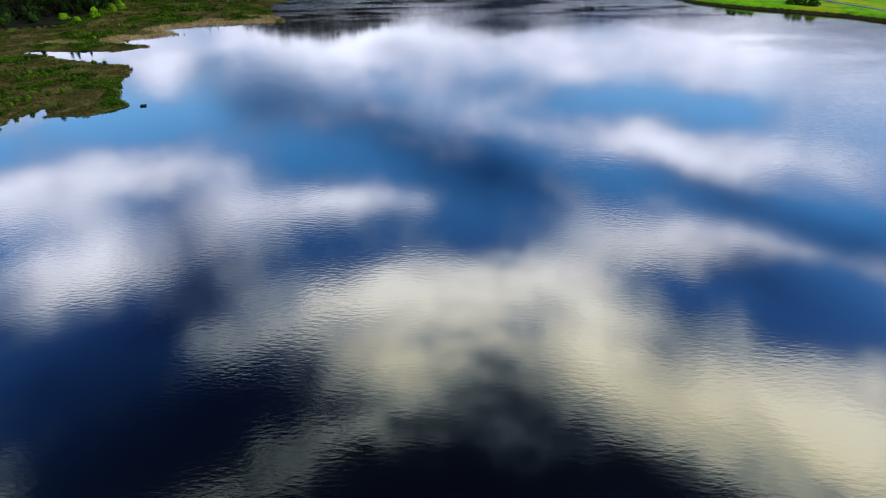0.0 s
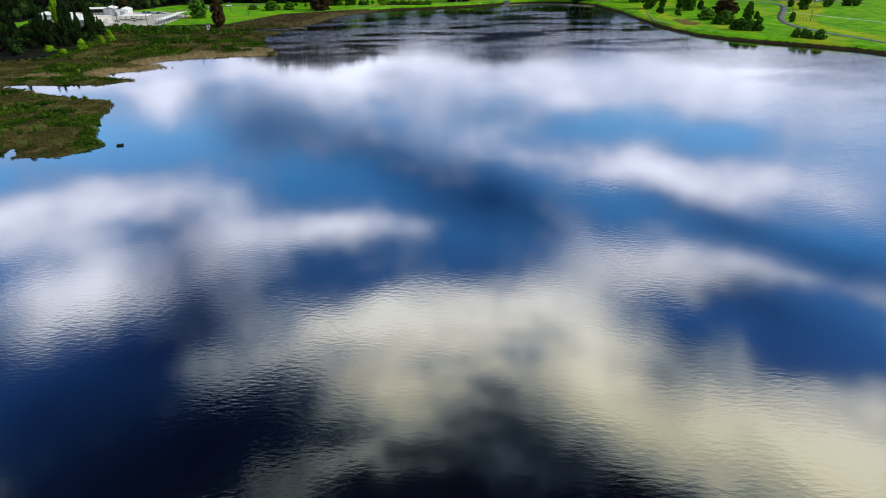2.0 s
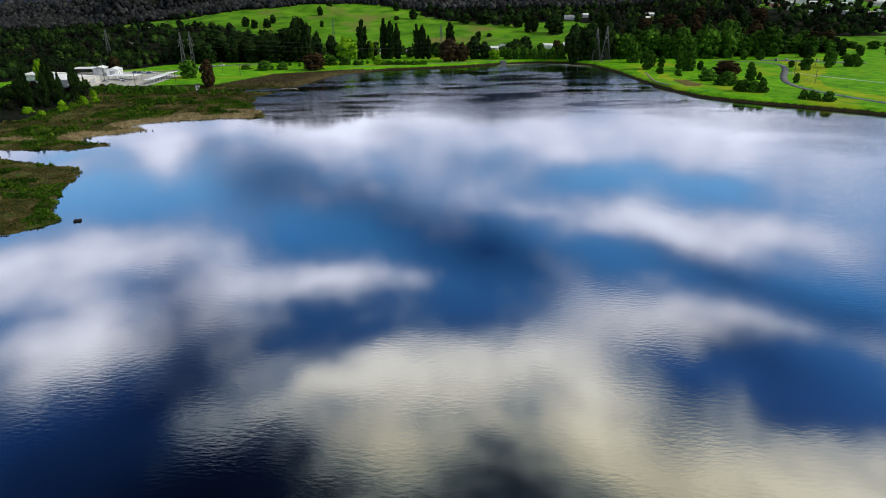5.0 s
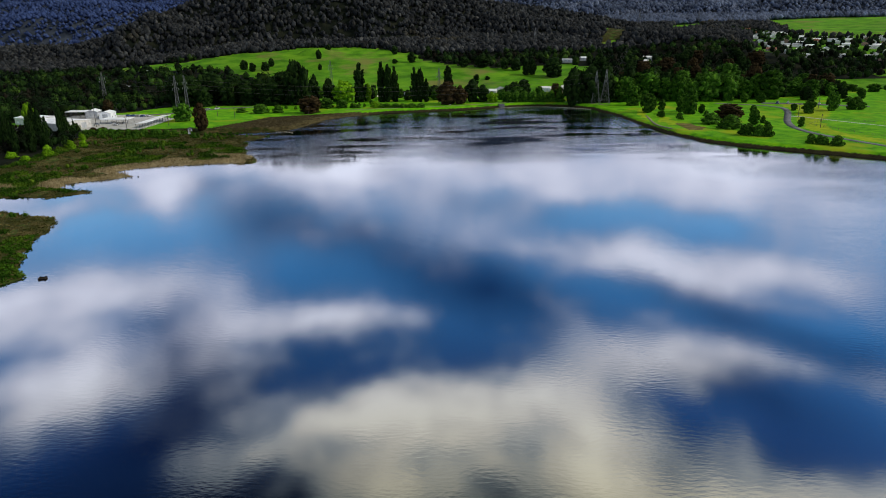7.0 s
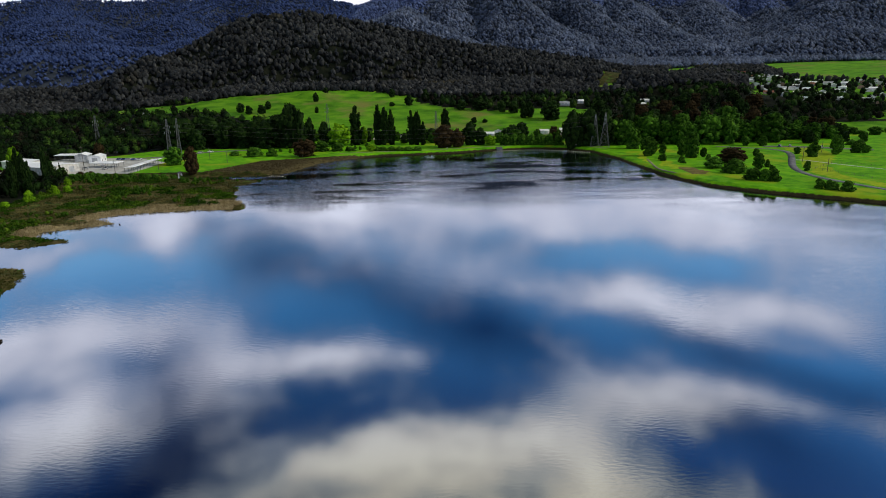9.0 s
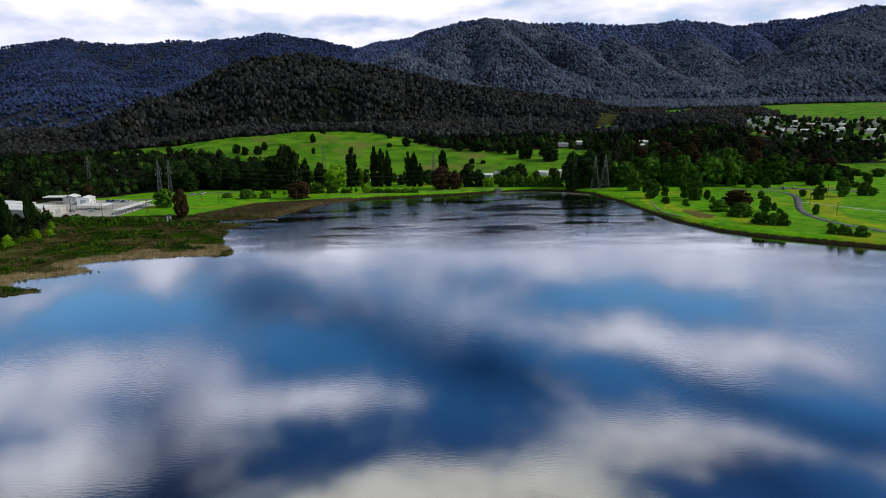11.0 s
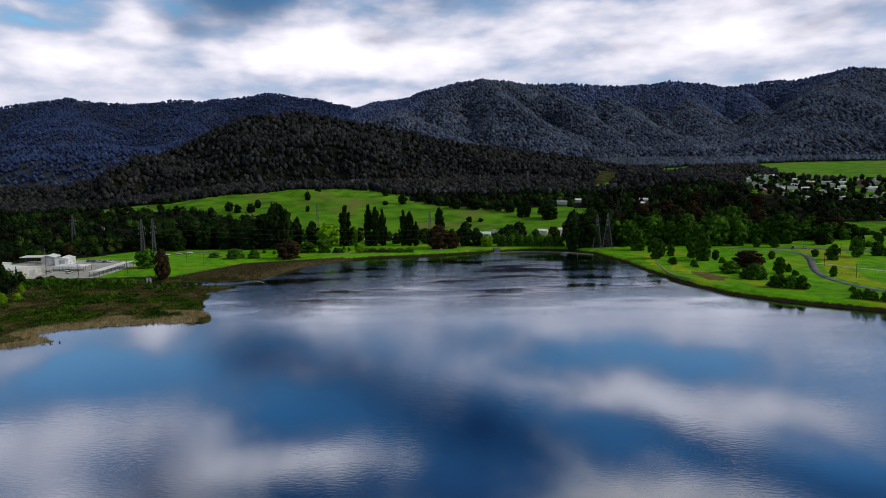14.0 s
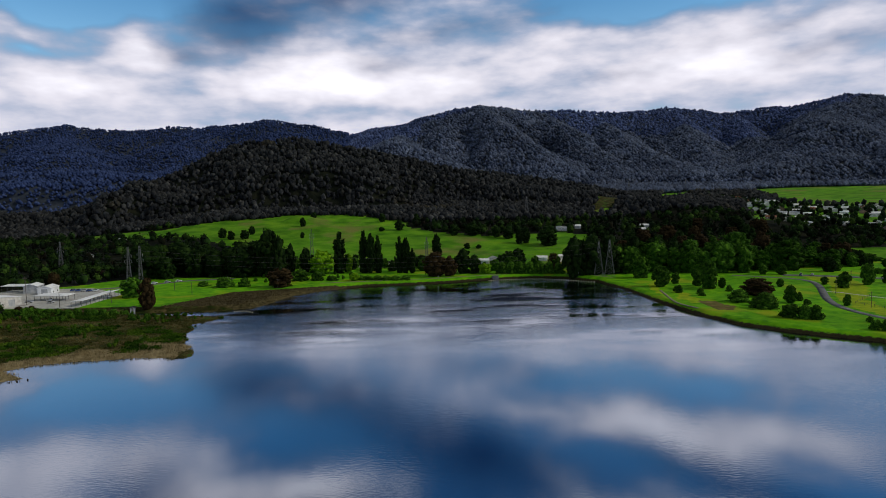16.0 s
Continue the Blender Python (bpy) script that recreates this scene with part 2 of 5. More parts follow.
def material(name, colors, scale=1.0, rough=0.9, bump=0.0, bump_scale=None, detail=5, per_object=0.0, per_island=0.0, spec=0.04,
             coord="Object", stretch=(1, 1, 1), metallic=0.0, patches=None, stony=None):
    """A procedural surface: noise through a ramp of colours, a second, larger variation, and relief."""
    m = bpy.data.materials.new(name)
    m.use_nodes = True
    n, l = m.node_tree.nodes, m.node_tree.links
    p = n["Principled BSDF"]
    p.inputs["Roughness"].default_value, p.inputs["Metallic"].default_value = rough, metallic
    p.inputs["Specular IOR Level"].default_value = spec
    t = n.new("ShaderNodeTexCoord")
    mp = n.new("ShaderNodeMapping")
    mp.inputs["Scale"].default_value = stretch
    l.new(t.outputs[coord], mp.inputs[0])
    a = n.new("ShaderNodeTexNoise")
    a.inputs["Scale"].default_value, a.inputs["Detail"].default_value = scale, detail
    l.new(mp.outputs[0], a.inputs["Vector"])
    r = n.new("ShaderNodeValToRGB")
    l.new(a.outputs["Fac"], r.inputs[0])
    e = r.color_ramp.elements
    e[0].position, e[1].position = 0.32, 0.68
    e[0].color, e[1].color = (*colors[0], 1), (*colors[-1], 1)
    for i, c in enumerate(colors[1:-1]):
        e.new(0.32 + 0.36 * (i + 1) / (len(colors) - 1)).color = (*c, 1)
    col = r.outputs["Color"]

    def vary(fac, lo, hi):
        nonlocal col
        mr = n.new("ShaderNodeMapRange")
        l.new(fac, mr.inputs[0])
        mr.inputs[3].default_value, mr.inputs[4].default_value = lo, hi
        hs = n.new("ShaderNodeHueSaturation")
        l.new(mr.outputs[0], hs.inputs["Value"])
        l.new(col, hs.inputs["Color"])
        col = hs.outputs[0]

    big = n.new("ShaderNodeTexNoise")
    big.inputs["Scale"].default_value, big.inputs["Detail"].default_value = scale * 0.11, 3
    l.new(mp.outputs[0], big.inputs["Vector"])
    vary(big.outputs["Fac"], 0.6, 1.4)
    if patches:
        pn = n.new("ShaderNodeTexNoise")
        pn.inputs["Scale"].default_value, pn.inputs["Detail"].default_value = patches[0], 4
        l.new(mp.outputs[0], pn.inputs["Vector"])
        pr = n.new("ShaderNodeMapRange")
        l.new(pn.outputs["Fac"], pr.inputs[0])
        pr.inputs[1].default_value, pr.inputs[2].default_value = patches[1], patches[1] + 0.14
        mx = n.new("ShaderNodeMix")
        mx.data_type = "RGBA"
        l.new(pr.outputs[0], mx.inputs[0])
        l.new(col, mx.inputs[6])
        mx.inputs[7].default_value = (*patches[2], 1)
        col = mx.outputs[2]
    if stony:
        # bare stony soil on the low bank, with a ragged upper edge
        sp = n.new("ShaderNodeSeparateXYZ")
        l.new(t.outputs["Object"], sp.inputs[0])
        rag = n.new("ShaderNodeTexNoise")
        rag.inputs["Scale"].default_value, rag.inputs["Detail"].default_value = 0.6, 5
        l.new(t.outputs["Object"], rag.inputs["Vector"])
        hh = n.new("ShaderNodeMath")
        hh.operation = "MULTIPLY_ADD"
        l.new(rag.outputs["Fac"], hh.inputs[0])
        hh.inputs[1].default_value = -1.6
        l.new(sp.outputs[2], hh.inputs[2])
        br = n.new("ShaderNodeMapRange")
        l.new(hh.outputs[0], br.inputs[0])
        br.inputs[1].default_value, br.inputs[2].default_value = 0.25, 0.75
        br.inputs[3].default_value, br.inputs[4].default_value = 1.0, 0.0
        sm = n.new("ShaderNodeMix")
        sm.data_type = "RGBA"
        l.new(br.outputs[0], sm.inputs[0])
        l.new(col, sm.inputs[6])
        sc = n.new("ShaderNodeMix")
        sc.data_type = "RGBA"
        l.new(a.outputs["Fac"], sc.inputs[0])
        sc.inputs[6].default_value, sc.inputs[7].default_value = (*stony[0], 1), (*stony[1], 1)
        l.new(sc.outputs[2], sm.inputs[7])
        col = sm.outputs[2]
    if per_object:
        oi = n.new("ShaderNodeObjectInfo")
        vary(oi.outputs["Random"], 1 - per_object, 1 + per_object)
    if per_island:
        g = n.new("ShaderNodeNewGeometry")
        vary(g.outputs["Random Per Island"], 1 - per_island, 1 + per_island)
    l.new(col, p.inputs["Base Color"])
    if bump:
        b2 = n.new("ShaderNodeTexNoise")
        b2.inputs["Scale"].default_value, b2.inputs["Detail"].default_value = bump_scale or scale * 2, 6
        l.new(mp.outputs[0], b2.inputs["Vector"])
        bp = n.new("ShaderNodeBump")
        bp.inputs["Strength"].default_value, bp.inputs["Distance"].default_value = 1.0, bump
        l.new(b2.outputs["Fac"], bp.inputs["Height"])
        l.new(bp.outputs[0], p.inputs["Normal"])
    return m


def water_material():
    m = bpy.data.materials.new("lake_water")
    m.use_nodes = True
    n, l = m.node_tree.nodes, m.node_tree.links
    n.clear()
    t = n.new("ShaderNodeTexCoord")

    def noise_at(scale, detail, stretch=(1, 1, 1), turn=0.0):
        mp = n.new("ShaderNodeMapping")
        mp.inputs["Scale"].default_value, mp.inputs["Rotation"].default_value = stretch, (0, 0, turn)
        l.new(t.outputs["Object"], mp.inputs[0])
        x = n.new("ShaderNodeTexNoise")
        x.inputs["Scale"].default_value, x.inputs["Detail"].default_value = scale, detail
        l.new(mp.outputs[0], x.inputs["Vector"])
        return x.outputs["Fac"]

    def mth(op, a, b):
        x = n.new("ShaderNodeMath")
        x.operation = op
        for i, v in enumerate((a, b)):
            if isinstance(v, (int, float)):
                x.inputs[i].default_value = v
            else:
                l.new(v, x.inputs[i])
        return x.outputs[0]

    # breeze: patches of small ripples between calm water
    breeze = n.new("ShaderNodeMapRange")
    l.new(noise_at(0.022, 3, (1, 0.5, 1), 0.4), breeze.inputs[0])
    breeze.inputs[1].default_value, breeze.inputs[2].default_value = 0.42, 0.66
    breeze.inputs[3].default_value, breeze.inputs[4].default_value = 0.05, 1.0
    sp = n.new("ShaderNodeSeparateXYZ")
    l.new(t.outputs["Object"], sp.inputs[0])
    far = n.new("ShaderNodeMapRange")
    l.new(sp.outputs[1], far.inputs[0])
    far.inputs[1].default_value, far.inputs[2].default_value = 340, 480
    gust = n.new("ShaderNodeMapRange")
    l.new(noise_at(0.03, 4, (0.6, 1.6, 1), -0.2), gust.inputs[0])
    gust.inputs[1].default_value, gust.inputs[2].default_value = 0.39, 0.56
    wind = mth("MULTIPLY", far.outputs[0], mth("MULTIPLY", gust.outputs[0], 8.0))
    east = n.new("ShaderNodeMapRange")
    l.new(sp.outputs[0], east.inputs[0])
    east.inputs[1].default_value, east.inputs[2].default_value = 85, 170
    wind = mth("ADD", wind, mth("MULTIPLY", east.outputs[0], mth("ADD", mth("MULTIPLY", gust.outputs[0], 2.0), 1.2)))
    ripple = mth("ADD", noise_at(1.3, 3, (0.5, 1.3, 1), 0.5), mth("MULTIPLY", noise_at(0.12, 2, (0.7, 1, 1), 0.2), 0.7))
    height = mth("MULTIPLY", ripple, mth("ADD", breeze.outputs[0], wind))
    bp = n.new("ShaderNodeBump")
    bp.inputs["Strength"].default_value, bp.inputs["Distance"].default_value = 1.0, 0.015
    l.new(height, bp.inputs["Height"])
    gloss = n.new("ShaderNodeBsdfGlossy")
    gloss.inputs["Roughness"].default_value = 0.055
    gloss.inputs["Color"].default_value = (0.62, 0.67, 0.74, 1)
    l.new(bp.outputs[0], gloss.inputs["Normal"])
    deep = n.new("ShaderNodeBsdfDiffuse")
    deep.inputs["Color"].default_value = (0.002, 0.003, 0.005, 1)
    lw = n.new("ShaderNodeLayerWeight")
    lw.inputs["Blend"].default_value = 0.5
    l.new(bp.outputs[0], lw.inputs["Normal"])
    fr = n.new("ShaderNodeMapRange")
    l.new(lw.outputs["Facing"], fr.inputs[0])
    fr.inputs[1].default_value, fr.inputs[2].default_value = 0.2, 0.95
    fr.inputs[3].default_value, fr.inputs[4].default_value = 0.32, 0.86
    mx = n.new("ShaderNodeMixShader")
    l.new(fr.outputs[0], mx.inputs[0])
    l.new(deep.outputs[0], mx.inputs[1])
    l.new(gloss.outputs[0], mx.inputs[2])
    out = n.new("ShaderNodeOutputMaterial")
    l.new(mx.outputs[0], out.inputs[0])
    return m


WATER = water_material()
LAWN = material("mown_grass", [(0.05, 0.19, 0.004), (0.095, 0.295, 0.005), (0.155, 0.36, 0.006)], 0.2, bump=0.08, bump_scale=2.5, patches=(0.035, 0.56, (0.24, 0.3, 0.012)), stony=((0.012, 0.01, 0.005), (0.05, 0.042, 0.018)))
PASTURE = material("pasture", [(0.04, 0.13, 0.005), (0.082, 0.225, 0.008), (0.14, 0.3, 0.013)], 0.05, bump=0.6, bump_scale=0.3, patches=(0.022, 0.54, (0.16, 0.17, 0.04)))
MARSH = material("marsh_ground", [(0.016, 0.028, 0.005), (0.042, 0.042, 0.011), (0.1, 0.075, 0.03)], 0.22, bump=0.3, bump_scale=1.2, patches=(0.09, 0.55, (0.05, 0.1, 0.015)))
# near-black: the dark of the gaps between crowns is in this colour
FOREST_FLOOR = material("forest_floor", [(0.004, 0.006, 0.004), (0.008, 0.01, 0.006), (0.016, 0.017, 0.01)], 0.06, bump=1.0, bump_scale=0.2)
BANK = material("stony_bank", [(0.008, 0.007, 0.003), (0.022, 0.019, 0.008), (0.045, 0.04, 0.016)], 0.9, bump=0.25, bump_scale=1.6)
DRY = material("dry_grass", [(0.035, 0.032, 0.012), (0.065, 0.052, 0.022), (0.1, 0.08, 0.035)], 0.6, bump=0.15, bump_scale=2)
YELLOW_GRASS = material("yellowed_grass", [(0.15, 0.25, 0.006), (0.22, 0.31, 0.008), (0.29, 0.35, 0.014)], 0.3, bump=0.06, bump_scale=2.5)
BARE_SOIL = material("bare_soil", [(0.07, 0.085, 0.012), (0.12, 0.1, 0.03), (0.17, 0.125, 0.05)], 0.25, bump=0.05, bump_scale=2.0)
REED_GROUND = material("reed_litter", [(0.13, 0.1, 0.05), (0.21, 0.165, 0.085), (0.28, 0.22, 0.12)], 0.5, bump=0.15, bump_scale=2)
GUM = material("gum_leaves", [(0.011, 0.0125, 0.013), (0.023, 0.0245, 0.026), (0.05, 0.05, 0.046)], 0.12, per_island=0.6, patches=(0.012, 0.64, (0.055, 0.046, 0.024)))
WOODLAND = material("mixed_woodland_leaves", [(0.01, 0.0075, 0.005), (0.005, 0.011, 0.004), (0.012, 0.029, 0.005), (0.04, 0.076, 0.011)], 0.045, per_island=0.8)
# distant gum leaves: blue of distance haze is put into the base colours
HAZED_RANGE_GUM = material("hazed_range_leaves", [(0.02, 0.034, 0.088), (0.029, 0.046, 0.115), (0.04, 0.06, 0.135)], 0.03, per_island=0.4)
HAZED_FAR_GUM = material("hazed_far_leaves", [(0.042, 0.054, 0.086), (0.064, 0.08, 0.122), (0.09, 0.106, 0.147)], 0.03, per_island=0.55)
HAZED_UPLAND_GUM = material("hazed_upland_leaves", [(0.042, 0.06, 0.13), (0.06, 0.083, 0.17), (0.08, 0.105, 0.195)], 0.03, per_island=0.5)
# floor under the distant forest, lightened and blued in colour as haze
HAZED_FLOOR = material("hazed_floor", [(0.022, 0.027, 0.036), (0.034, 0.041, 0.054), (0.05, 0.058, 0.07)], 0.05, bump=1.0, bump_scale=0.2)
LEAF = material("broad_leaves", [(0.009, 0.028, 0.003), (0.027, 0.075, 0.006), (0.07, 0.155, 0.011)], 0.8, per_object=0.35)
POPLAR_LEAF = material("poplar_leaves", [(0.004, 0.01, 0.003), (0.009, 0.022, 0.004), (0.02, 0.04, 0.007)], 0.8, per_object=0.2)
BRIGHT_LEAF = material("spring_leaves", [(0.045, 0.12, 0.004), (0.1, 0.22, 0.005), (0.17, 0.29, 0.01)], 0.9, per_object=0.2)
RED_LEAF = material("bronze_leaves", [(0.014, 0.01, 0.005), (0.03, 0.02, 0.008), (0.052, 0.034, 0.013)], 0.9, per_object=0.2)
REED = material("reeds", [(0.14, 0.105, 0.05), (0.22, 0.17, 0.085), (0.3, 0.24, 0.13)], 0.5, per_island=0.3)
BARK = material("bark", [(0.04, 0.03, 0.02), (0.08, 0.06, 0.045), (0.13, 0.11, 0.09)], 2.0, bump=0.03, bump_scale=8, stretch=(1, 1, 0.2))
STEEL = material("galvanised_steel", [(0.08, 0.085, 0.09), (0.12, 0.125, 0.13), (0.17, 0.17, 0.17)], 1.5, rough=0.6, metallic=0.4)
WHITE_METAL = material("white_sheet_metal", [(0.7, 0.7, 0.69), (0.79, 0.79, 0.79), (0.84, 0.84, 0.84)], 0.5, rough=0.5, bump=0.01, spec=0.4)
GREY_ROOF = material("grey_roof_sheet", [(0.25, 0.26, 0.27), (0.36, 0.37, 0.38), (0.45, 0.45, 0.45)], 0.5, rough=0.6)
DARK_ROOF = material("dark_roof_tile", [(0.05, 0.05, 0.055), (0.09, 0.085, 0.085), (0.13, 0.12, 0.115)], 0.8, rough=0.8)
RED_ROOF = material("terracotta_roof", [(0.14, 0.06, 0.04), (0.22, 0.09, 0.06), (0.28, 0.13, 0.085)], 0.8, rough=0.8)
BRICK = material("brick_wall", [(0.2, 0.12, 0.085), (0.28, 0.18, 0.13), (0.34, 0.23, 0.17)], 1.2, per_object=0.3)
RENDERED = material("pale_wall", [(0.5, 0.47, 0.42), (0.62, 0.59, 0.54), (0.7, 0.68, 0.64)], 0.7, per_object=0.2)
GLASS = material("window_glass", [(0.01, 0.013, 0.016), (0.02, 0.024, 0.028), (0.03, 0.033, 0.036)], 0.3, rough=0.06, spec=0.8)
CONCRETE = material("concrete", [(0.3, 0.29, 0.27), (0.42, 0.41, 0.39), (0.5, 0.49, 0.46)], 0.4, bump=0.01, patches=(0.15, 0.62, (0.2, 0.19, 0.18)))
ASPHALT = material("asphalt", [(0.09, 0.09, 0.1), (0.13, 0.13, 0.14), (0.17, 0.17, 0.175)], 0.6, bump=0.005)
WOOD = material("weathered_wood", [(0.06, 0.05, 0.04), (0.11, 0.095, 0.08), (0.16, 0.14, 0.12)], 1.5, stretch=(1, 1, 0.2))
MARSH_GREEN = material("marsh_leaves", [(0.012, 0.034, 0.003), (0.027, 0.068, 0.004), (0.072, 0.12, 0.009)], 0.12, per_island=0.3)
MARSH_BROWN = material("marsh_tussock", [(0.025, 0.035, 0.006), (0.065, 0.06, 0.017), (0.16, 0.125, 0.05)], 0.09, per_island=0.3)
SEDGE = material("dry_sedge", [(0.03, 0.025, 0.01), (0.055, 0.042, 0.02), (0.085, 0.068, 0.032)], 0.3, per_island=0.4)
STONES = material("wet_stones", [(0.006, 0.005, 0.003), (0.018, 0.015, 0.009), (0.04, 0.034, 0.022)], 0.8, rough=0.7, per_island=0.5)
GRAVEL = material("gravel", [(0.12, 0.1, 0.075), (0.2, 0.17, 0.13), (0.28, 0.24, 0.18)], 1.2, bump=0.02)
DARK_WOOD = material("wet_wood", [(0.01, 0.008, 0.006), (0.022, 0.018, 0.014), (0.04, 0.033, 0.026)], 2.0)
TYRE = material("tyre_rubber", [(0.015, 0.015, 0.015), (0.022, 0.022, 0.022), (0.03, 0.03, 0.03)], 3.0, rough=0.85)
WHITE_PAINT = material("white_car_paint", [(0.7, 0.7, 0.7), (0.76, 0.76, 0.76), (0.8, 0.8, 0.8)], 1.0, rough=0.25, spec=0.6)
BLUE_PAINT = material("blue_car_paint", [(0.03, 0.07, 0.2), (0.04, 0.09, 0.26), (0.05, 0.1, 0.3)], 1.0, rough=0.25, spec=0.6)
SILVER_PAINT = material("silver_car_paint", [(0.35, 0.36, 0.37), (0.42, 0.43, 0.44), (0.48, 0.49, 0.5)], 1.0, rough=0.3, spec=0.6)
BUOY = material("buoy_plastic", [(0.55, 0.5, 0.3), (0.65, 0.6, 0.4), (0.7, 0.66, 0.5)], 2.0, rough=0.5)

# ---------------------------------------------------------------- plan of the land
LEFT_SHORE = [(-170, -300), (-195, -60), (-165, 80), (-140, 150), (-134, 176), (-139, 189), (-133, 198), (-128, 190), (-118, 192),
              (-108, 197), (-111, 206), (-120, 220), (-124, 236), (-129, 252), (-136, 261), (-150, 264), (-172, 274), (-192, 284), (-192, 291),
              (-172, 287), (-152, 286), (-141, 293), (-156, 302), (-160, 311), (-139, 323), (-151, 334), (-144, 341), (-134, 347),
              (-112, 350), (-90, 351), (-103, 372), (-108, 390), (-115, 416), (-107, 433), (-130, 440), (-160, 443)]
FAR_SHORE = [(-178, 447), (-155, 452), (-115, 452), (-102, 459), (-95, 479), (-90, 505), (-75, 525), (-51, 541), (-28, 546), (3, 552),
             (42, 569), (73, 574), (95, 566), (110, 547), (118, 503), (123, 447), (129, 413), (136, 393), (149, 377),
             (163, 366), (177, 354), (194, 341), (206, 324), (245, 280), (300, 190), (330, 20), (260, -300)]
LAKE = np.array(LEFT_SHORE + FAR_SHORE, float)


def fuzz(x, y, size, seed=0.0):
    """Smooth value noise of about -1 to 1, for arrays."""
    def lattice(ix, iy):
        h = np.sin(ix * 127.1 + iy * 311.7 + seed * 74.7) * 43758.5453
        return h - np.floor(h)
    u, v = x / size, y / size
    iu, iv = np.floor(u), np.floor(v)
    fu, fv = u - iu, v - iv
    fu, fv = fu * fu * (3 - 2 * fu), fv * fv * (3 - 2 * fv)
    a = lattice(iu, iv) * (1 - fu) + lattice(iu + 1, iv) * fu
    b = lattice(iu, iv + 1) * (1 - fu) + lattice(iu + 1, iv + 1) * fu
    return 2 * (a * (1 - fv) + b * fv) - 1


def ramp01(v, lo, hi):
    u = np.clip((v - lo) / (hi - lo), 0, 1)
    return u * u * (3 - 2 * u)


def shore_distance(x, y):
    """Metres from the water's edge: positive on land."""
    jx = x + 2.2 * fuzz(x, y, 9, 1) + 1.0 * fuzz(x, y, 3.5, 2)
    jy = y + 2.2 * fuzz(x, y, 9, 3) + 1.0 * fuzz(x, y, 3.5, 4)
    calm = ramp01(x, -60, 20)            # the built banks are smooth
    jx, jy = jx + (x - jx) * calm * 0.85, jy + (y - jy) * calm * 0.85
    best, inside = np.full(x.shape, 1e9), np.zeros(x.shape, bool)
    for (ax, ay), (bx, by) in zip(LAKE, np.roll(LAKE, -1, 0)):
        ex, ey = bx - ax, by - ay
        s = np.clip(((jx - ax) * ex + (jy - ay) * ey) / (ex * ex + ey * ey), 0, 1)
        best = np.minimum(best, np.hypot(jx - ax - s * ex, jy - ay - s * ey))
        cross = (ay > jy) != (by > jy)
        with np.errstate(divide="ignore", invalid="ignore"):
            inside ^= cross & (jx < ex * (jy - ay) / (by - ay if by != ay else 1e-9) + ax)
    return np.where(inside, -best, best)


# ridge lines: points x, y, height, and the width of their flanks
FRONT_HILL = ([(-700, 1090, 44), (-593, 1100, 44), (-514, 1120, 60), (-433, 1140, 86), (-343, 1148, 152), (-306, 1148, 168), (-233, 1148, 169),
               (-163, 1160, 155), (-71, 1170, 132), (22, 1180, 108), (116, 1180, 97), (211, 1180, 81), (284, 1170, 66)], 250)
LEFT_RANGE = ([(-2600, 3100, 370), (-1981, 3000, 381), (-1827, 3000, 408), (-1686, 3000, 424), (-1391, 3100, 412), (-1180, 3100, 417),
               (-962, 3000, 414), (-744, 2900, 418), (-585, 2900, 391), (-350, 2700, 335), (-185, 2500, 338)], 760)
RIGHT_RANGE = ([(-185, 2500, 336), (-53, 2300, 337), (42, 2250, 355), (130, 2200, 363), (332, 2300, 362), (548, 2400, 368), (886, 2500, 377),
                (1096, 2500, 377), (1252, 2400, 371), (1325, 2200, 381), (1450, 2200, 374), (1900, 2250, 400)], 620)
SPURS = [([(332, 2300, 352), (400, 2020, 255), (450, 1720, 120)], 260), ([(886, 2500, 368), (800, 2150, 250), (740, 1780, 120)], 300),
         ([(-744, 2900, 400), (-640, 2550, 280), (-520, 2250, 170)], 380), ([(1096, 2500, 370), (1000, 2150, 250), (930, 1800, 125)], 280),
         ([(211, 1020, 62), (290, 940, 50), (350, 850, 34)], 170), ([(130, 2200, 360), (190, 1950, 265), (330, 1650, 120)], 300), ([(-53, 2300, 330), (-130, 2000, 240), (60, 1650, 130)], 320),
         ([(548, 2400, 360), (560, 2050, 240), (600, 1700, 120)], 280), ([(1325, 2200, 375), (1080, 1950, 270), (820, 1680, 130)], 480),
         ([(1450, 2200, 370), (1240, 1750, 210), (1130, 1500, 120)], 420), ([(-1686, 3000, 400), (-1450, 2600, 290), (-1200, 2300, 190)], 600),
         ([(-962, 3000, 400), (-1050, 2650, 290), (-820, 2300, 190)], 600),
         ([(-1250, 1800, 95), (-1060, 1850, 150), (-900, 1850, 152), (-740, 1900, 120), (-600, 1950, 80)], 380)]


def base_height(x, y):
    rise = 0.135 * np.maximum(0, y - 665)
    rise = np.where(rise > 40, 40 + (rise - 40) * 0.45, rise)
    rise = np.minimum(rise, 95)
    west = 1 - 0.55 * ramp01(-x, 260, 520)
    return 2.4 + rise * west


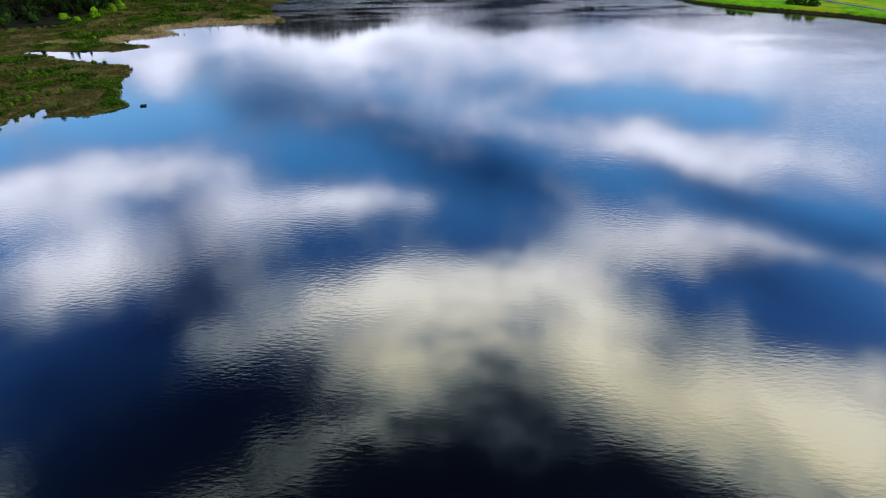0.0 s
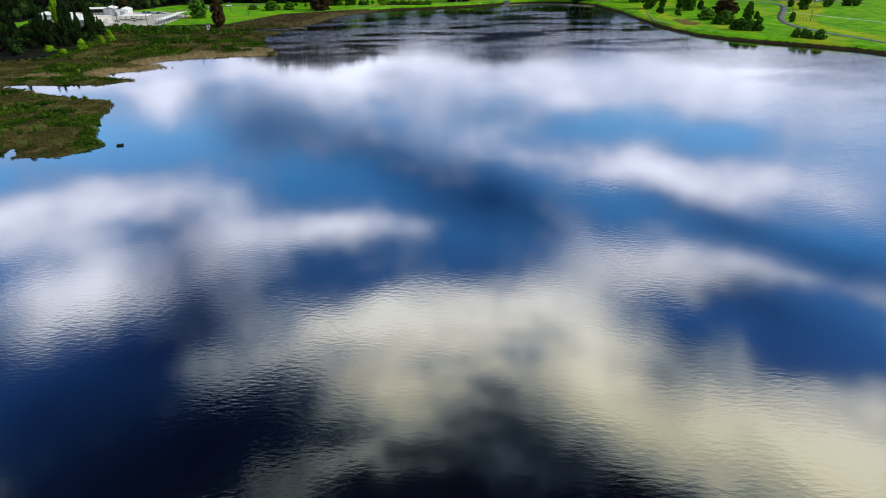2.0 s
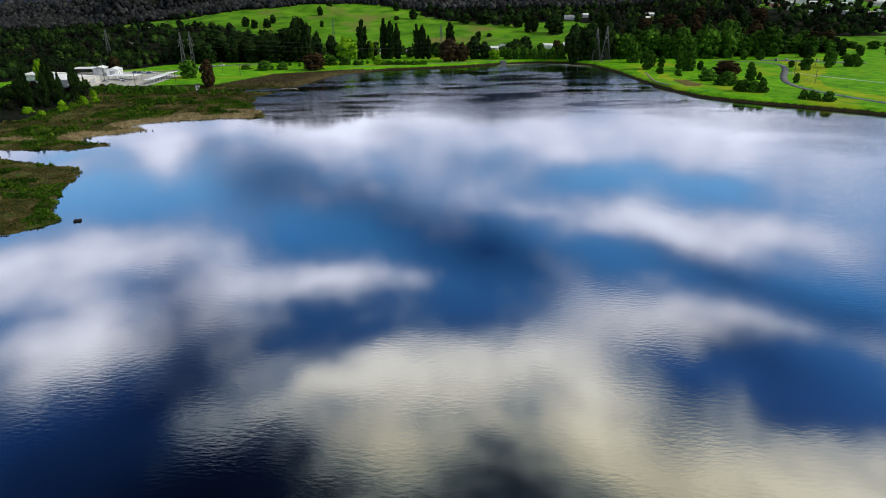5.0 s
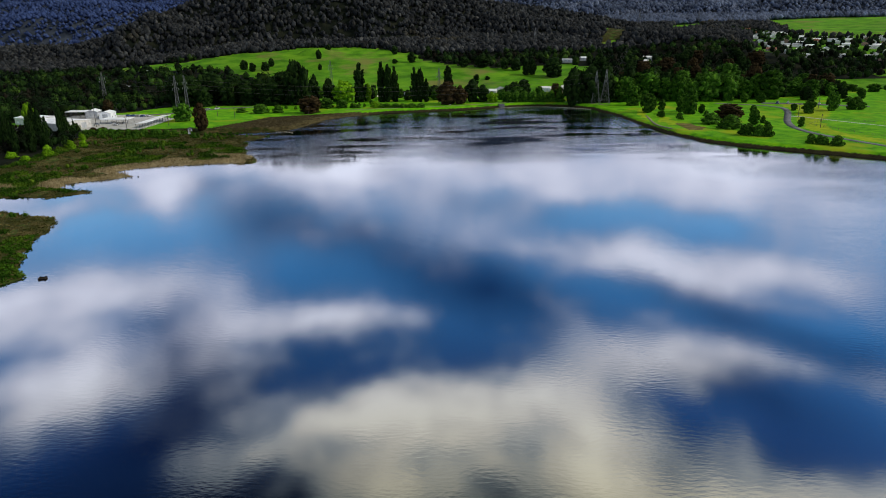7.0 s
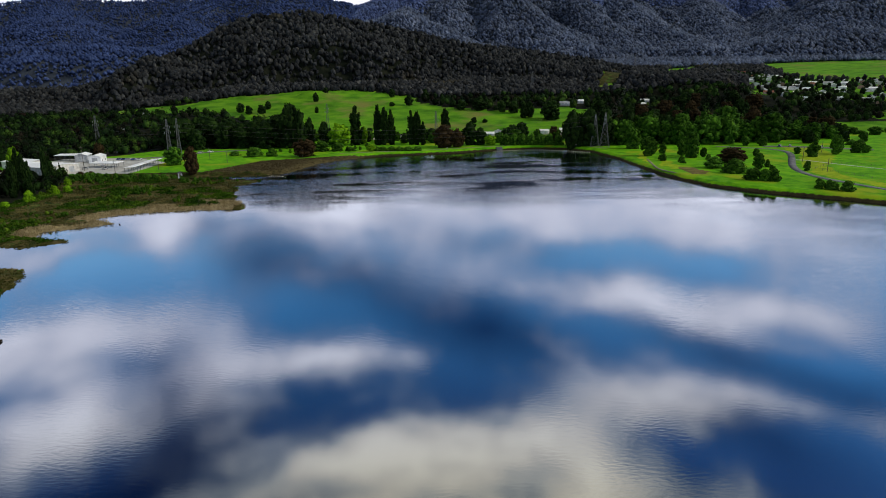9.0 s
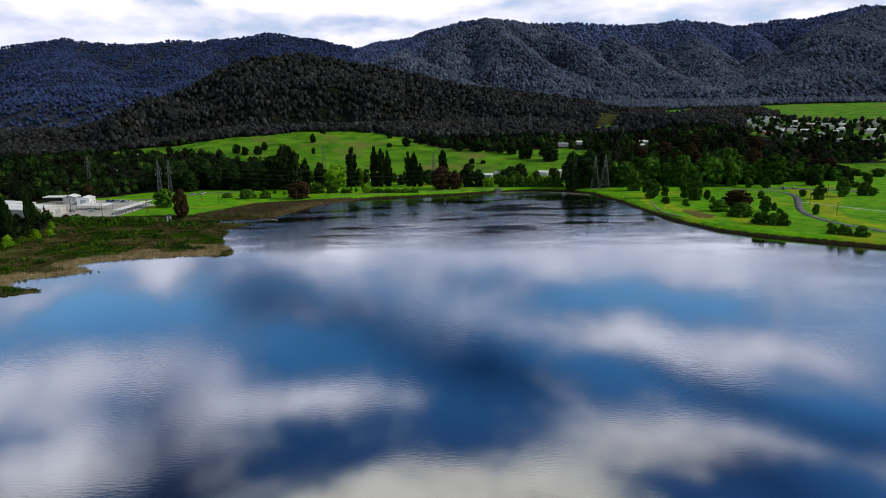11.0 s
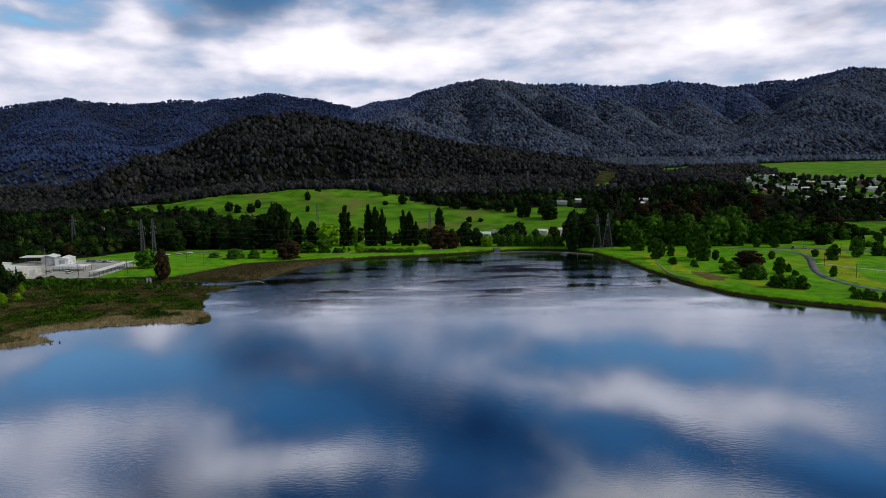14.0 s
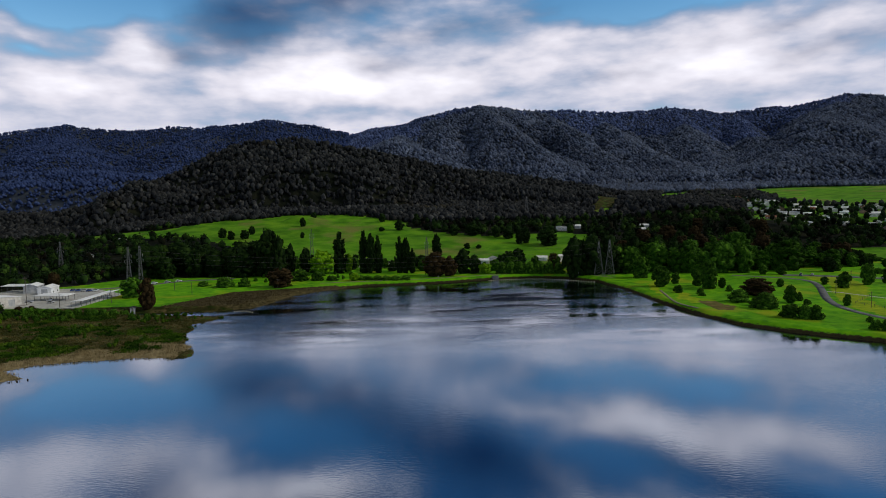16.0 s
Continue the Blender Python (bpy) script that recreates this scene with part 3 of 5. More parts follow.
def land_height(x, y):
    z = base_height(x, y)
    for pts, wide in [FRONT_HILL, LEFT_RANGE, RIGHT_RANGE] + SPURS:
        sharp = 0.72 if wide in (250, 760, 620) else 0.25      # spurs have round backs
        wide = wide if sharp > 0.5 else wide * 1.2
        top = np.zeros(x.shape)
        for (ax, ay, az_), (bx, by, bz) in zip(pts, pts[1:]):
            ex, ey = bx - ax, by - ay
            s = np.clip(((x - ax) * ex + (y - ay) * ey) / (ex * ex + ey * ey), 0, 1)
            d = np.hypot(x - ax - s * ex, y - ay - s * ey)
            h = az_ + s * (bz - az_)
            d = d * (1 + (0.34 * fuzz(x, y, wide * 0.36, 7) + 0.16 * fuzz(x, y, wide * 0.15, 8)) * np.minimum(1, d / (0.25 * wide)))
            u = np.clip(1 - d / wide, 0, 1)
            top = np.maximum(top, h * (sharp * u ** 1.25 + (1 - sharp) * u * u * (3 - 2 * u)))
        if sharp < 0.5 and pts[0][1] > 1500:
            top = top * ramp01(y, 1400, 1640)          # the mountain foot stays level
        z = np.maximum(z, top)
    rough = ramp01(z, 60, 200)
    return z + rough * (5 * fuzz(x, y, 70, 11) + 9 * fuzz(x, y, 210, 12) - 10)


def is_marsh(x, y):
    edge = -215 - 120 * ramp01(-y, -345, -300) - 8 * fuzz(x, y, 30, 5)
    return (x < -84) & (y < 456) & (x > edge)


def ground_height(x, y, sd=None):
    x, y = np.asarray(x, float), np.asarray(y, float)
    sd = shore_distance(x, y) if sd is None else sd
    land = land_height(x, y)
    wet = is_marsh(x, y)
    firm = np.maximum(ramp01(-x, 190, 232), ramp01(y, 436, 462)) * ramp01(y, 330, 380) * ramp01(-x, 100, 150)
    low = 0.12 + 0.5 * ramp01(sd, 0, 7) + 0.22 * fuzz(x, y, 5, 6) + 0.012 * np.clip(sd, 0, 60)
    bank = 0.1 + (land - 0.1) * ramp01(sd, -1.0, 4.6)
    z = np.where(wet, low + (bank - low) * firm, bank)
    return np.where(sd > 0, np.maximum(z, 0.06), np.maximum(-2.0, 0.5 * sd))


def steps(lo, hi, core0, core1, fine, grow, most):
    mid = list(np.arange(core0, core1, fine))
    up, down, s = [core1], [core0], fine
    while up[-1] < hi:
        s = min(s * grow, most)
        up.append(up[-1] + s)
    s = fine
    while down[-1] > lo:
        s = min(s * grow, most)
        down.append(down[-1] - s)
    return np.array(down[:0:-1] + mid + up)


GRID = []


def build_ground():
    xs = steps(-4200, 4200, -230, 240, 1.6, 1.045, 26)
    ys = steps(-1200, 4300, 150, 600, 1.6, 1.033, 22)
    gx, gy = np.meshgrid(xs, ys)
    sd = shore_distance(gx, gy)
    gz = ground_height(gx, gy, sd)
    GRID.extend((xs, ys, gz))
    nx, ny = len(xs), len(ys)
    verts = np.stack([gx, gy, gz], -1).reshape(-1, 3)
    i = np.arange(nx * ny).reshape(ny, nx)
    quads = np.stack([i[:-1, :-1], i[:-1, 1:], i[1:, 1:], i[1:, :-1]], -1).reshape(-1, 4)
    me = bpy.data.meshes.new("ground")
    me.vertices.add(len(verts))
    me.vertices.foreach_set("co", verts.ravel())
    me.loops.add(quads.size)
    me.loops.foreach_set("vertex_index", quads.ravel())
    me.polygons.add(len(quads))
    me.polygons.foreach_set("loop_start", np.arange(0, quads.size, 4))
    cx, cy, cs = (a[:-1, :-1].ravel() for a in (gx, gy, sd))
    mats = np.zeros(len(quads), int)
    mats[(cy > 640)] = 1
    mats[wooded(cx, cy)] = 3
    # beyond here the wooded floor gets its haze-tinted colour
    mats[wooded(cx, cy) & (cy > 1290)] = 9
    mats[inside(BROWN_MARSH, cx, cy)] = 5
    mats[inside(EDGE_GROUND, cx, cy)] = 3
    mats[inside(PADDOCKS[2], cx, cy)] = 2
    jx, jy = cx + 2 * fuzz(cx, cy, 7, 71), cy + 4 * fuzz(cx, cy, 9, 72)
    for patch in VERGES:
        mats[inside(patch, jx, jy) & (cs > 3)] = 7
    mats[inside(WORN_PATCH, jx, jy) & (cs > 3)] = 8
    mats[is_marsh(cx, cy) & (cs > -3)] = 2
    mats[reed_zone(cx, cy, cs)] = 6
    mats[cs < -3] = 4
    for m in (LAWN, PASTURE, MARSH, FOREST_FLOOR, BANK, DRY, REED_GROUND, YELLOW_GRASS, BARE_SOIL, HAZED_FLOOR):
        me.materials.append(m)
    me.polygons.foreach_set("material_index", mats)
    me.polygons.foreach_set("use_smooth", np.ones(len(quads), bool))
    me.update(calc_edges=True)
    tagged(new("ground", me), "green valley floor rising to wooded hills", "ground", kind="structure")


def inside(poly, x, y):
    """Which points lie in a polygon of the plan."""
    hit = np.zeros(x.shape, bool)
    for (ax, ay), (bx, by) in zip(poly, poly[1:] + poly[:1]):
        cross = (ay > y) != (by > y)
        hit ^= cross & (x < (bx - ax) * (y - ay) / (by - ay if by != ay else 1e-9) + ax)
    return hit


FIELD = [(-440, 870), (-403, 868), (-326, 868), (-277, 912), (-191, 948), (-131, 944), (-70, 921), (-30, 870), (0, 800), (60, 772), (130, 800), (160, 775),
         (127, 700), (60, 640), (-135, 640), (-150, 700), (-200, 750), (-300, 806), (-400, 838)]
PADDOCKS = [[(500, 1050), (620, 1380), (724, 1440), (1100, 1480), (1150, 1150), (794, 1080), (586, 946), (500, 960)], [(325, 1120), (490, 1390), (445, 1190), (360, 1110)],
            [(190, 930), (290, 1125), (305, 1060), (225, 925)]]
TOWN = [(360, 805), (480, 785), (700, 840), (780, 1080), (590, 945), (495, 955), (463, 1210), (400, 930)]
MEADOW = [(330, 560), (420, 640), (430, 745), (560, 790), (700, 700), (520, 540)]
LEFT_WOODS = [(-145, 590), (-186, 582), (-228, 592), (-242, 548), (-300, 515), (-330, 480), (-700, 460), (-800, 1000), (-460, 915), (-400, 838), (-300, 806), (-200, 750), (-150, 700), (-132, 640)]
RIGHT_WOODS = [(135, 600), (180, 610), (330, 640), (372, 760), (360, 805), (400, 930), (440, 1150), (210, 1000), (150, 860), (130, 720)]
EDGE_GROUND = [(-350, 310), (-205, 330), (-200, 440), (-232, 455), (-350, 455)]
EDGE_WOODS = [(-330, 330), (-232, 335), (-214, 352), (-206, 395), (-216, 425), (-232, 448), (-330, 450)]
BROWN_MARSH = [(-152, 455), (-141, 480), (-128, 508), (-95, 520), (-74, 530), (-60, 536), (-75, 520), (-88, 500), (-94, 470), (-102, 456), (-130, 450)]
PARK_ROAD = [(205, 552), (227, 536), (235, 527), (238, 514), (231, 493), (219, 469), (207, 445), (200, 425), (198, 408), (200, 392), (208, 365), (222, 330), (245, 300)]

VERGES = [[(246, 545), (243, 515), (236, 492), (222, 464), (210, 440), (204, 418), (204, 392), (214, 362), (224, 366), (214, 395), (216, 418), (226, 442), (242, 466), (262, 500), (270, 535)],
          [(137, 478), (132, 455), (133, 440), (139, 438), (141, 455), (143, 476)], [(150, 540), (130, 505), (127, 470), (131, 470), (136, 500), (156, 535)]]
WORN_PATCH = [(138, 446), (136, 432), (138, 418), (144, 412), (149, 424), (148, 440)]


def reed_zone(x, y, sd):
    return is_marsh(x, y) & (y > 300) & (y < 372) & (sd > -1) & (sd < 11 + 7 * fuzz(x, y, 17, 34) + 3 * fuzz(x, y, 5, 35)) & (x < -98)


def wooded(x, y):
    jx, jy = x + 14 * fuzz(x, y, 40, 41), y + 14 * fuzz(x, y, 40, 42)
    open_land = inside(FIELD, jx, jy) | inside(TOWN, jx, jy) | inside(MEADOW, jx, jy)
    for p in PADDOCKS:
        open_land |= inside(p, jx, jy)
    return ((y > 700) | inside(LEFT_WOODS, jx, jy) | inside(RIGHT_WOODS, jx, jy)) & ~open_land


build_ground()
me = bpy.data.meshes.new("lake")
me.from_pydata([(-420, -700, 0), (520, -700, 0), (520, 640, 0), (-420, 640, 0)], [], [(0, 1, 2, 3)])
me.materials.append(WATER)
tagged(new("lake_water", me), "calm dark lake mirroring a cloudy sky", "lake", kind="structure")


# ---------------------------------------------------------------- makers
def part(name, bm, mat, parent=None, label=""):
    """Links a bmesh as one mesh object, under a thing where a parent is given."""
    me = bpy.data.meshes.new(name)
    bm.to_mesh(me)
    bm.free()
    me.materials.append(mat)
    ob = new(name, me)
    if parent is not None:
        ob.parent = parent
    if label:
        ob["label"] = label
    return ob


def raw_part(name, verts, faces, mat, parent=None, smooth=False):
    me = bpy.data.meshes.new(name)
    verts, faces = np.asarray(verts, float), np.asarray(faces)
    k = faces.shape[1]
    me.vertices.add(len(verts))
    me.vertices.foreach_set("co", verts.ravel())
    me.loops.add(faces.size)
    me.loops.foreach_set("vertex_index", faces.ravel())
    me.polygons.add(len(faces))
    me.polygons.foreach_set("loop_start", np.arange(0, faces.size, k))
    if smooth:
        me.polygons.foreach_set("use_smooth", np.ones(len(faces), bool))
    me.materials.append(mat)
    me.update(calc_edges=True)
    ob = new(name, me)
    if parent is not None:
        ob.parent = parent
    return ob


def rod(bm, a, b, r0, r1=None, n=6):
    a, b = Vector(a), Vector(b)
    d = b - a
    m = Matrix.Translation((a + b) / 2) @ d.to_track_quat("Z", "Y").to_matrix().to_4x4()
    bmesh.ops.create_cone(bm, cap_ends=True, segments=n, radius1=r0, radius2=r0 if r1 is None else r1, depth=d.length, matrix=m)


def box(bm, x0, y0, z0, x1, y1, z1):
    m = Matrix.Translation(((x0 + x1) / 2, (y0 + y1) / 2, (z0 + z1) / 2)) @ Matrix.Diagonal((x1 - x0, y1 - y0, z1 - z0, 1))
    bmesh.ops.create_cube(bm, size=1, matrix=m)


def ico(sub):
    bm = bmesh.new()
    bmesh.ops.create_icosphere(bm, subdivisions=sub, radius=1)
    v = np.array([p.co[:] for p in bm.verts])
    f = np.array([[q.index for q in p.verts] for p in bm.faces])
    bm.free()
    return v, f


ICO = {k: ico(k) for k in (1, 2)}
ICO[0] = (np.array([(1, 0, 0), (0, 1, 0), (-1, 0, 0), (0, -1, 0), (0, 0, 1), (0, 0, -1)], float),
          np.array([(0, 1, 4), (1, 2, 4), (2, 3, 4), (3, 0, 4), (1, 0, 5), (2, 1, 5), (3, 2, 5), (0, 3, 5)]))


def clumps(rng, centres, sizes, sub=1, jag=0.35, squash=0.8):
    """Ragged leaf masses, one a centre, as vertices and faces."""
    v, f = ICO[sub]
    n = len(centres)
    k = 1 + jag * (rng.random((n, len(v), 1)) - 0.5) * 2
    turn = rng.random(n) * 6.283
    c, s = np.cos(turn)[:, None], np.sin(turn)[:, None]
    base = np.stack([v[:, 0] * c - v[:, 1] * s, v[:, 0] * s + v[:, 1] * c, np.broadcast_to(v[:, 2], (n, len(v))) * squash], -1)
    sizes = np.asarray(sizes, float).reshape(n, -1, 1) if np.ndim(sizes) == 1 else np.asarray(sizes)[:, None, :]
    verts = base * k * sizes + np.asarray(centres)[:, None, :]
    faces = f[None] + (np.arange(n) * len(v))[:, None, None]
    return verts.reshape(-1, 3), faces.reshape(-1, 3)


def leaves(rng, centres, size):
    """Small leaf sprays: one crooked quad a centre."""
    n = len(centres)
    a = rng.normal(size=(n, 3))
    a /= np.linalg.norm(a, axis=1, keepdims=True)
    b = np.cross(a, rng.normal(size=(n, 3)))
    b /= np.linalg.norm(b, axis=1, keepdims=True)
    s = size * (0.6 + 0.8 * rng.random((n, 1)))
    c = np.asarray(centres)
    q = np.stack([c - a * s, c - b * s * 0.5, c + a * s, c + b * s * 0.5], 1).reshape(-1, 3)
    i = np.arange(n * 4).reshape(n, 4)
    return q, np.concatenate([i[:, [0, 1, 2]], i[:, [0, 2, 3]]])


def tree(seed, height, width, leaf, shape="round", label="", category="tree", name="tree", leaf_size=0.48, low=0.18):
    """A tree at the origin: tapered trunk with limbs, and a crown of leaf clumps and sprays."""
    rng = np.random.default_rng(seed)
    top = new(name)
    tagged(top, label, category)
    bm = bmesh.new()
    r = max(0.08, height * 0.018)
    lean = rng.normal(size=2) * 0.02 * height
    zt = height * (0.9 if shape == "poplar" else 0.62)
    rod(bm, (0, 0, -0.6), (lean[0], lean[1], zt), r * 1.25, r * 0.3, 7)
    for _ in range(6):
        h = height * rng.uniform(low + 0.08, 0.6)
        a = rng.random() * 6.283
        reach = width * (0.2 if shape == "poplar" else 0.38)
        rod(bm, (lean[0] * h / zt, lean[1] * h / zt, h), (math.cos(a) * reach, math.sin(a) * reach, h + height * 0.2), r * 0.45, r * 0.12, 5)
    part("trunk", bm, BARK, top)
    n = 66 if shape != "bush" else 44
    cen, siz = [], []
    for _ in range(n):
        u = rng.random()
        z = height * (low + (0.97 - low) * u)
        if shape == "poplar":
            half = width * 0.5 * (math.sin(math.pi * min(1, u * 0.9 + 0.12)) ** 0.6)
        elif shape == "bush":
            half = width * 0.5 * math.sqrt(max(0.05, 1 - u * u))
            z = height * 0.8 * u
        else:
            half = width * 0.5 * math.sqrt(max(0.04, 1 - (2 * u - 0.96) ** 2 * 0.88))
        a, q = rng.random() * 6.283, math.sqrt(rng.random()) * 0.82
        core = len(cen) < 16                 # large inner masses first, small outer ones after
        q = q * 0.4 if core else 0.45 + 0.55 * q
        cen.append((math.cos(a) * half * q, math.sin(a) * half * q, z * (0.86 if core else 1)))
        siz.append(width * (rng.uniform(0.2, 0.27) if core else rng.uniform(0.08, 0.15)) * (0.9 if shape == "poplar" else 1))
    cen, siz = np.array(cen), np.array(siz)
    zs = 1.7 if shape == "poplar" else 0.85
    v1, f1 = clumps(rng, cen, np.stack([siz, siz, siz * zs], -1), 1, 0.45, 1.0)
    m = 1350
    pick = rng.integers(0, n, m)
    d = rng.normal(size=(m, 3))
    d /= np.linalg.norm(d, axis=1, keepdims=True)
    d[:, 2] *= zs
    v2, f2 = leaves(rng, cen[pick] + d * siz[pick][:, None] * rng.uniform(0.8, 1.25, (m, 1)), leaf_size)
    raw_part("crown", np.concatenate([v1, v2]), np.concatenate([f1, f2 + len(v1)]), leaf, top)
    return top


def stuff(name, verts, faces, mat, label, category, smooth=False):
    ob = raw_part(name, verts, faces, mat, smooth=smooth)
    return tagged(ob, label, category, kind="stuff")


def scatter(rng, n, x0, x1, y0, y1, keep):
    x, y = rng.uniform(x0, x1, n), rng.uniform(y0, y1, n)
    k = keep(x, y)
    return x[k], y[k]


# ---------------------------------------------------------------- woods on the hills
rng = np.random.default_rng(5)


def in_view(x, y):
    return np.abs(x) < 60 + 0.78 * (y + 60)


def woods(name, n, box4, size, sprays, mat, label, keep, core=1):
    x, y = scatter(rng, n, *box4, lambda a, b: keep(a, b) & in_view(a, b))
    z = ground_height(x, y, np.full(x.shape, 99.0))
    r = size * rng.uniform(0.6, 1.35, len(x))
    c = np.stack([x, y, z + r * 0.9], -1)
    tall, jag = (1.3, 0.42) if core else (1.0, 0.28)
    parts = [clumps(rng, c, np.stack([r, r, r * tall], -1) * (0.66 if sprays > 20 else 0.85), core, jag, 1.0)]
    d = rng.normal(size=(len(x), sprays, 3))
    d /= np.linalg.norm(d, axis=2, keepdims=True)
    d[:, :, 2] = np.abs(d[:, :, 2]) * 1.5 - 0.35
    p = c[:, None, :] + d * (r * rng.uniform(0.75, 1.0, len(x)))[:, None, None]
    if sprays:
        parts.append(leaves(rng, p.reshape(-1, 3), size * (0.24 if sprays > 20 else 0.3)))
    v, f, n = [], [], 0
    for a, q in parts:
        v.append(a)
        f.append(q + n)
        n += len(a)
    return stuff(name, np.concatenate(v), np.concatenate(f), mat, label, "forest", core == 0)


def dip(x, y):
    return wooded(x, y)


def hazed_slope(x, y):
    """Where the leaves take the stronger haze blue: the high and far slopes."""
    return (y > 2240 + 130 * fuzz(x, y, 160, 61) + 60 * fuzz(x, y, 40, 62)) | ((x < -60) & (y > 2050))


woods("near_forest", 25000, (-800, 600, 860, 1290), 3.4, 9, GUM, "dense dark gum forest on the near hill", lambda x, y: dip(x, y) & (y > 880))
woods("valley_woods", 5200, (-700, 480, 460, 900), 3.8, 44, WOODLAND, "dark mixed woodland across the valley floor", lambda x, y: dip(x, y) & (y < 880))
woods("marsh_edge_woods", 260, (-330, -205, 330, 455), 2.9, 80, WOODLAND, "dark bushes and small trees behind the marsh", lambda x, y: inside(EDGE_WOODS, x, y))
woods("town_trees", 3000, (330, 800, 560, 1230), 2.8, 18, WOODLAND, "garden trees and bushes between the town houses", lambda x, y: inside(TOWN, x, y) | (inside(MEADOW, x, y) & (fuzz(x, y, 40, 51) > 0.4)))
# the three far forests differ in how much haze blue their colour holds
woods("far_forest", 95000, (-330, 1500, 1290, 2650), 5.2, 0, HAZED_FAR_GUM, "gum forest on the far mountains, haze in its colour", lambda x, y: dip(x, y) & (x > -330) & ~hazed_slope(x, y), 0)
woods("far_range_forest", 64000, (-2900, -330, 1290, 3200), 5.6, 0, HAZED_RANGE_GUM, "gum forest on the distant range, coloured haze-blue", lambda x, y: dip(x, y) & (x <= -330), 0)
woods("upland_forest", 52000, (-330, 2000, 1900, 2750), 5.4, 0, HAZED_UPLAND_GUM, "gum forest on the upper mountain slopes, coloured haze-blue", lambda x, y: dip(x, y) & (x > -330) & hazed_slope(x, y), 0)

# ---------------------------------------------------------------- single trees and shrubs
POPLARS = [
    (-76, 605, 33.1, 11.5), (-57, 603, 32.6, 8.4), (-51, 600, 31.9, 8.3), (-46, 602, 28.7, 7.3), (-29, 600, 29, 7.6), (-24, 598, 28.1, 7.9),
    (-19, 597, 18.8, 5.7), (-1, 660, 27.4, 9.3), (81, 745, 16, 8.2), (88, 748, 17.3, 8.8), (-219, 410, 22.5, 3.8), (-218, 368, 18.9, 3.7),
    (-215, 376, 18.3, 4.5), (-211, 384, 17.2, 3.9), (-219, 414, 16.5, 5.0), (-239, 390, 13.5, 4.0), (-230, 441, 9.7, 1.3), (-224, 372, 19, 3.8), (-229, 380, 21, 4.2), (-222, 388, 18, 3.8), (-226, 402, 20, 4.2), (-234, 410, 22, 4.5), (-243, 376, 20, 4.5),
]
DAM_TREES = [
    (-128, 590, 35, 18.6), (-119, 588, 29.8, 13.3), (-118, 620, 22.5, 10.2), (-105, 615, 19.1, 9.7), (108, 735, 19.3, 20.1), (99, 566, 27.3, 17),
    (112, 570, 29.1, 21.4), (124, 572, 27.9, 18.6), (20, 590, 18.1, 14.1), (28, 590, 13.5, 10.4), (60, 650, 11.3, 11.7), (69, 655, 12.8, 13.4),
    (148, 590, 26.1, 17.1), (169, 600, 23.7, 16.7), (140, 600, 19.3, 12.1),
]
BRONZE_TREES = [
    (-103, 528, 12.8, 17.6), (-1, 575, 18.3, 18.7), (9, 575, 15, 13), (-156, 454, 17.2, 9.1), (178, 461, 9.8, 17.5), (337, 640, 15.5, 15),
    (89, 600, 13.7, 8.3), (-262, 545, 11, 8),
]
SPRING_TREES = [
    (-89, 600, 18.7, 18.2), (-70, 610, 14.8, 7), (-58, 556, 5.6, 7.6), (322, 760, 4.3, 9.5), (276, 600, 10, 6.1),
    (36, 585, 8.3, 10.3), (-249, 430, 20, 8.1),
]
PARK_TREES = [
    (139, 502, 13.1, 11.7), (152, 514, 7.7, 6), (161, 502, 10.7, 7.1), (163, 489, 17.2, 11.9), (172, 492, 6.4, 4.8), (182, 435, 9.2, 6.5),
    (207, 492, 5.1, 4.4), (240, 484, 9.6, 8.7), (238, 499, 4.9, 4.9), (204, 424, 5.8, 3.8), (262, 495, 13.2, 8.7), (278, 500, 6.8, 8),
    (284, 499, 5.5, 6.7), (228, 554, 8.1, 6.6), (239, 550, 7.6, 7.2), (-184, 493, 12.4, 13.5), (140, 546, 15, 12.9),
]
PARK_SHRUBS = [
    (140, 476, 5.4, 5.5), (148, 464, 5.4, 4.5), (170, 478, 4.3, 3.9), (159, 441, 7.7, 10.5), (162, 421, 9.2, 11.4), (190, 441, 5.4, 3.5),
    (187, 429, 3.5, 3.7), (161, 429, 4.9, 5.3), (161, 397, 7.6, 8.7), (166, 394, 7, 7.6), (170, 392, 7.3, 6.2), (180, 368, 5, 4.7),
    (183, 366, 5.4, 4.2), (184.5, 364.5, 4.6, 5), (189, 361, 5.6, 6.6), (188, 383, 3, 3.1), (-142, 534, 8, 12.9), (-128, 534, 7, 7.9),
    (-158, 541, 4.1, 8), (-100, 532, 7.7, 6.6),
]
ROW_TREES = [
    (171, 600, 24.3, 17.6), (180, 590, 21.6, 15.7), (194, 595, 22.4, 17.4), (211, 600, 23.7, 15.2), (218, 590, 21.1, 13.3), (248, 640, 25.2, 24.2),
    (266, 640, 12.9, 13.8), (263, 610, 11, 14.7), (278, 610, 8.4, 9.8), (286, 600, 11.5, 17.6), (297, 600, 6.5, 14.4), (324, 630, 9.4, 12.4),
    (346, 640, 8.8, 9.8), (359, 640, 5.5, 15.5), (360, 630, 3.3, 10.2), (165, 600, 22.8, 12.8), (236, 600, 13.8, 11.2), (338, 680, 10.7, 13),
    (368, 620, 7.1, 11.6),
]
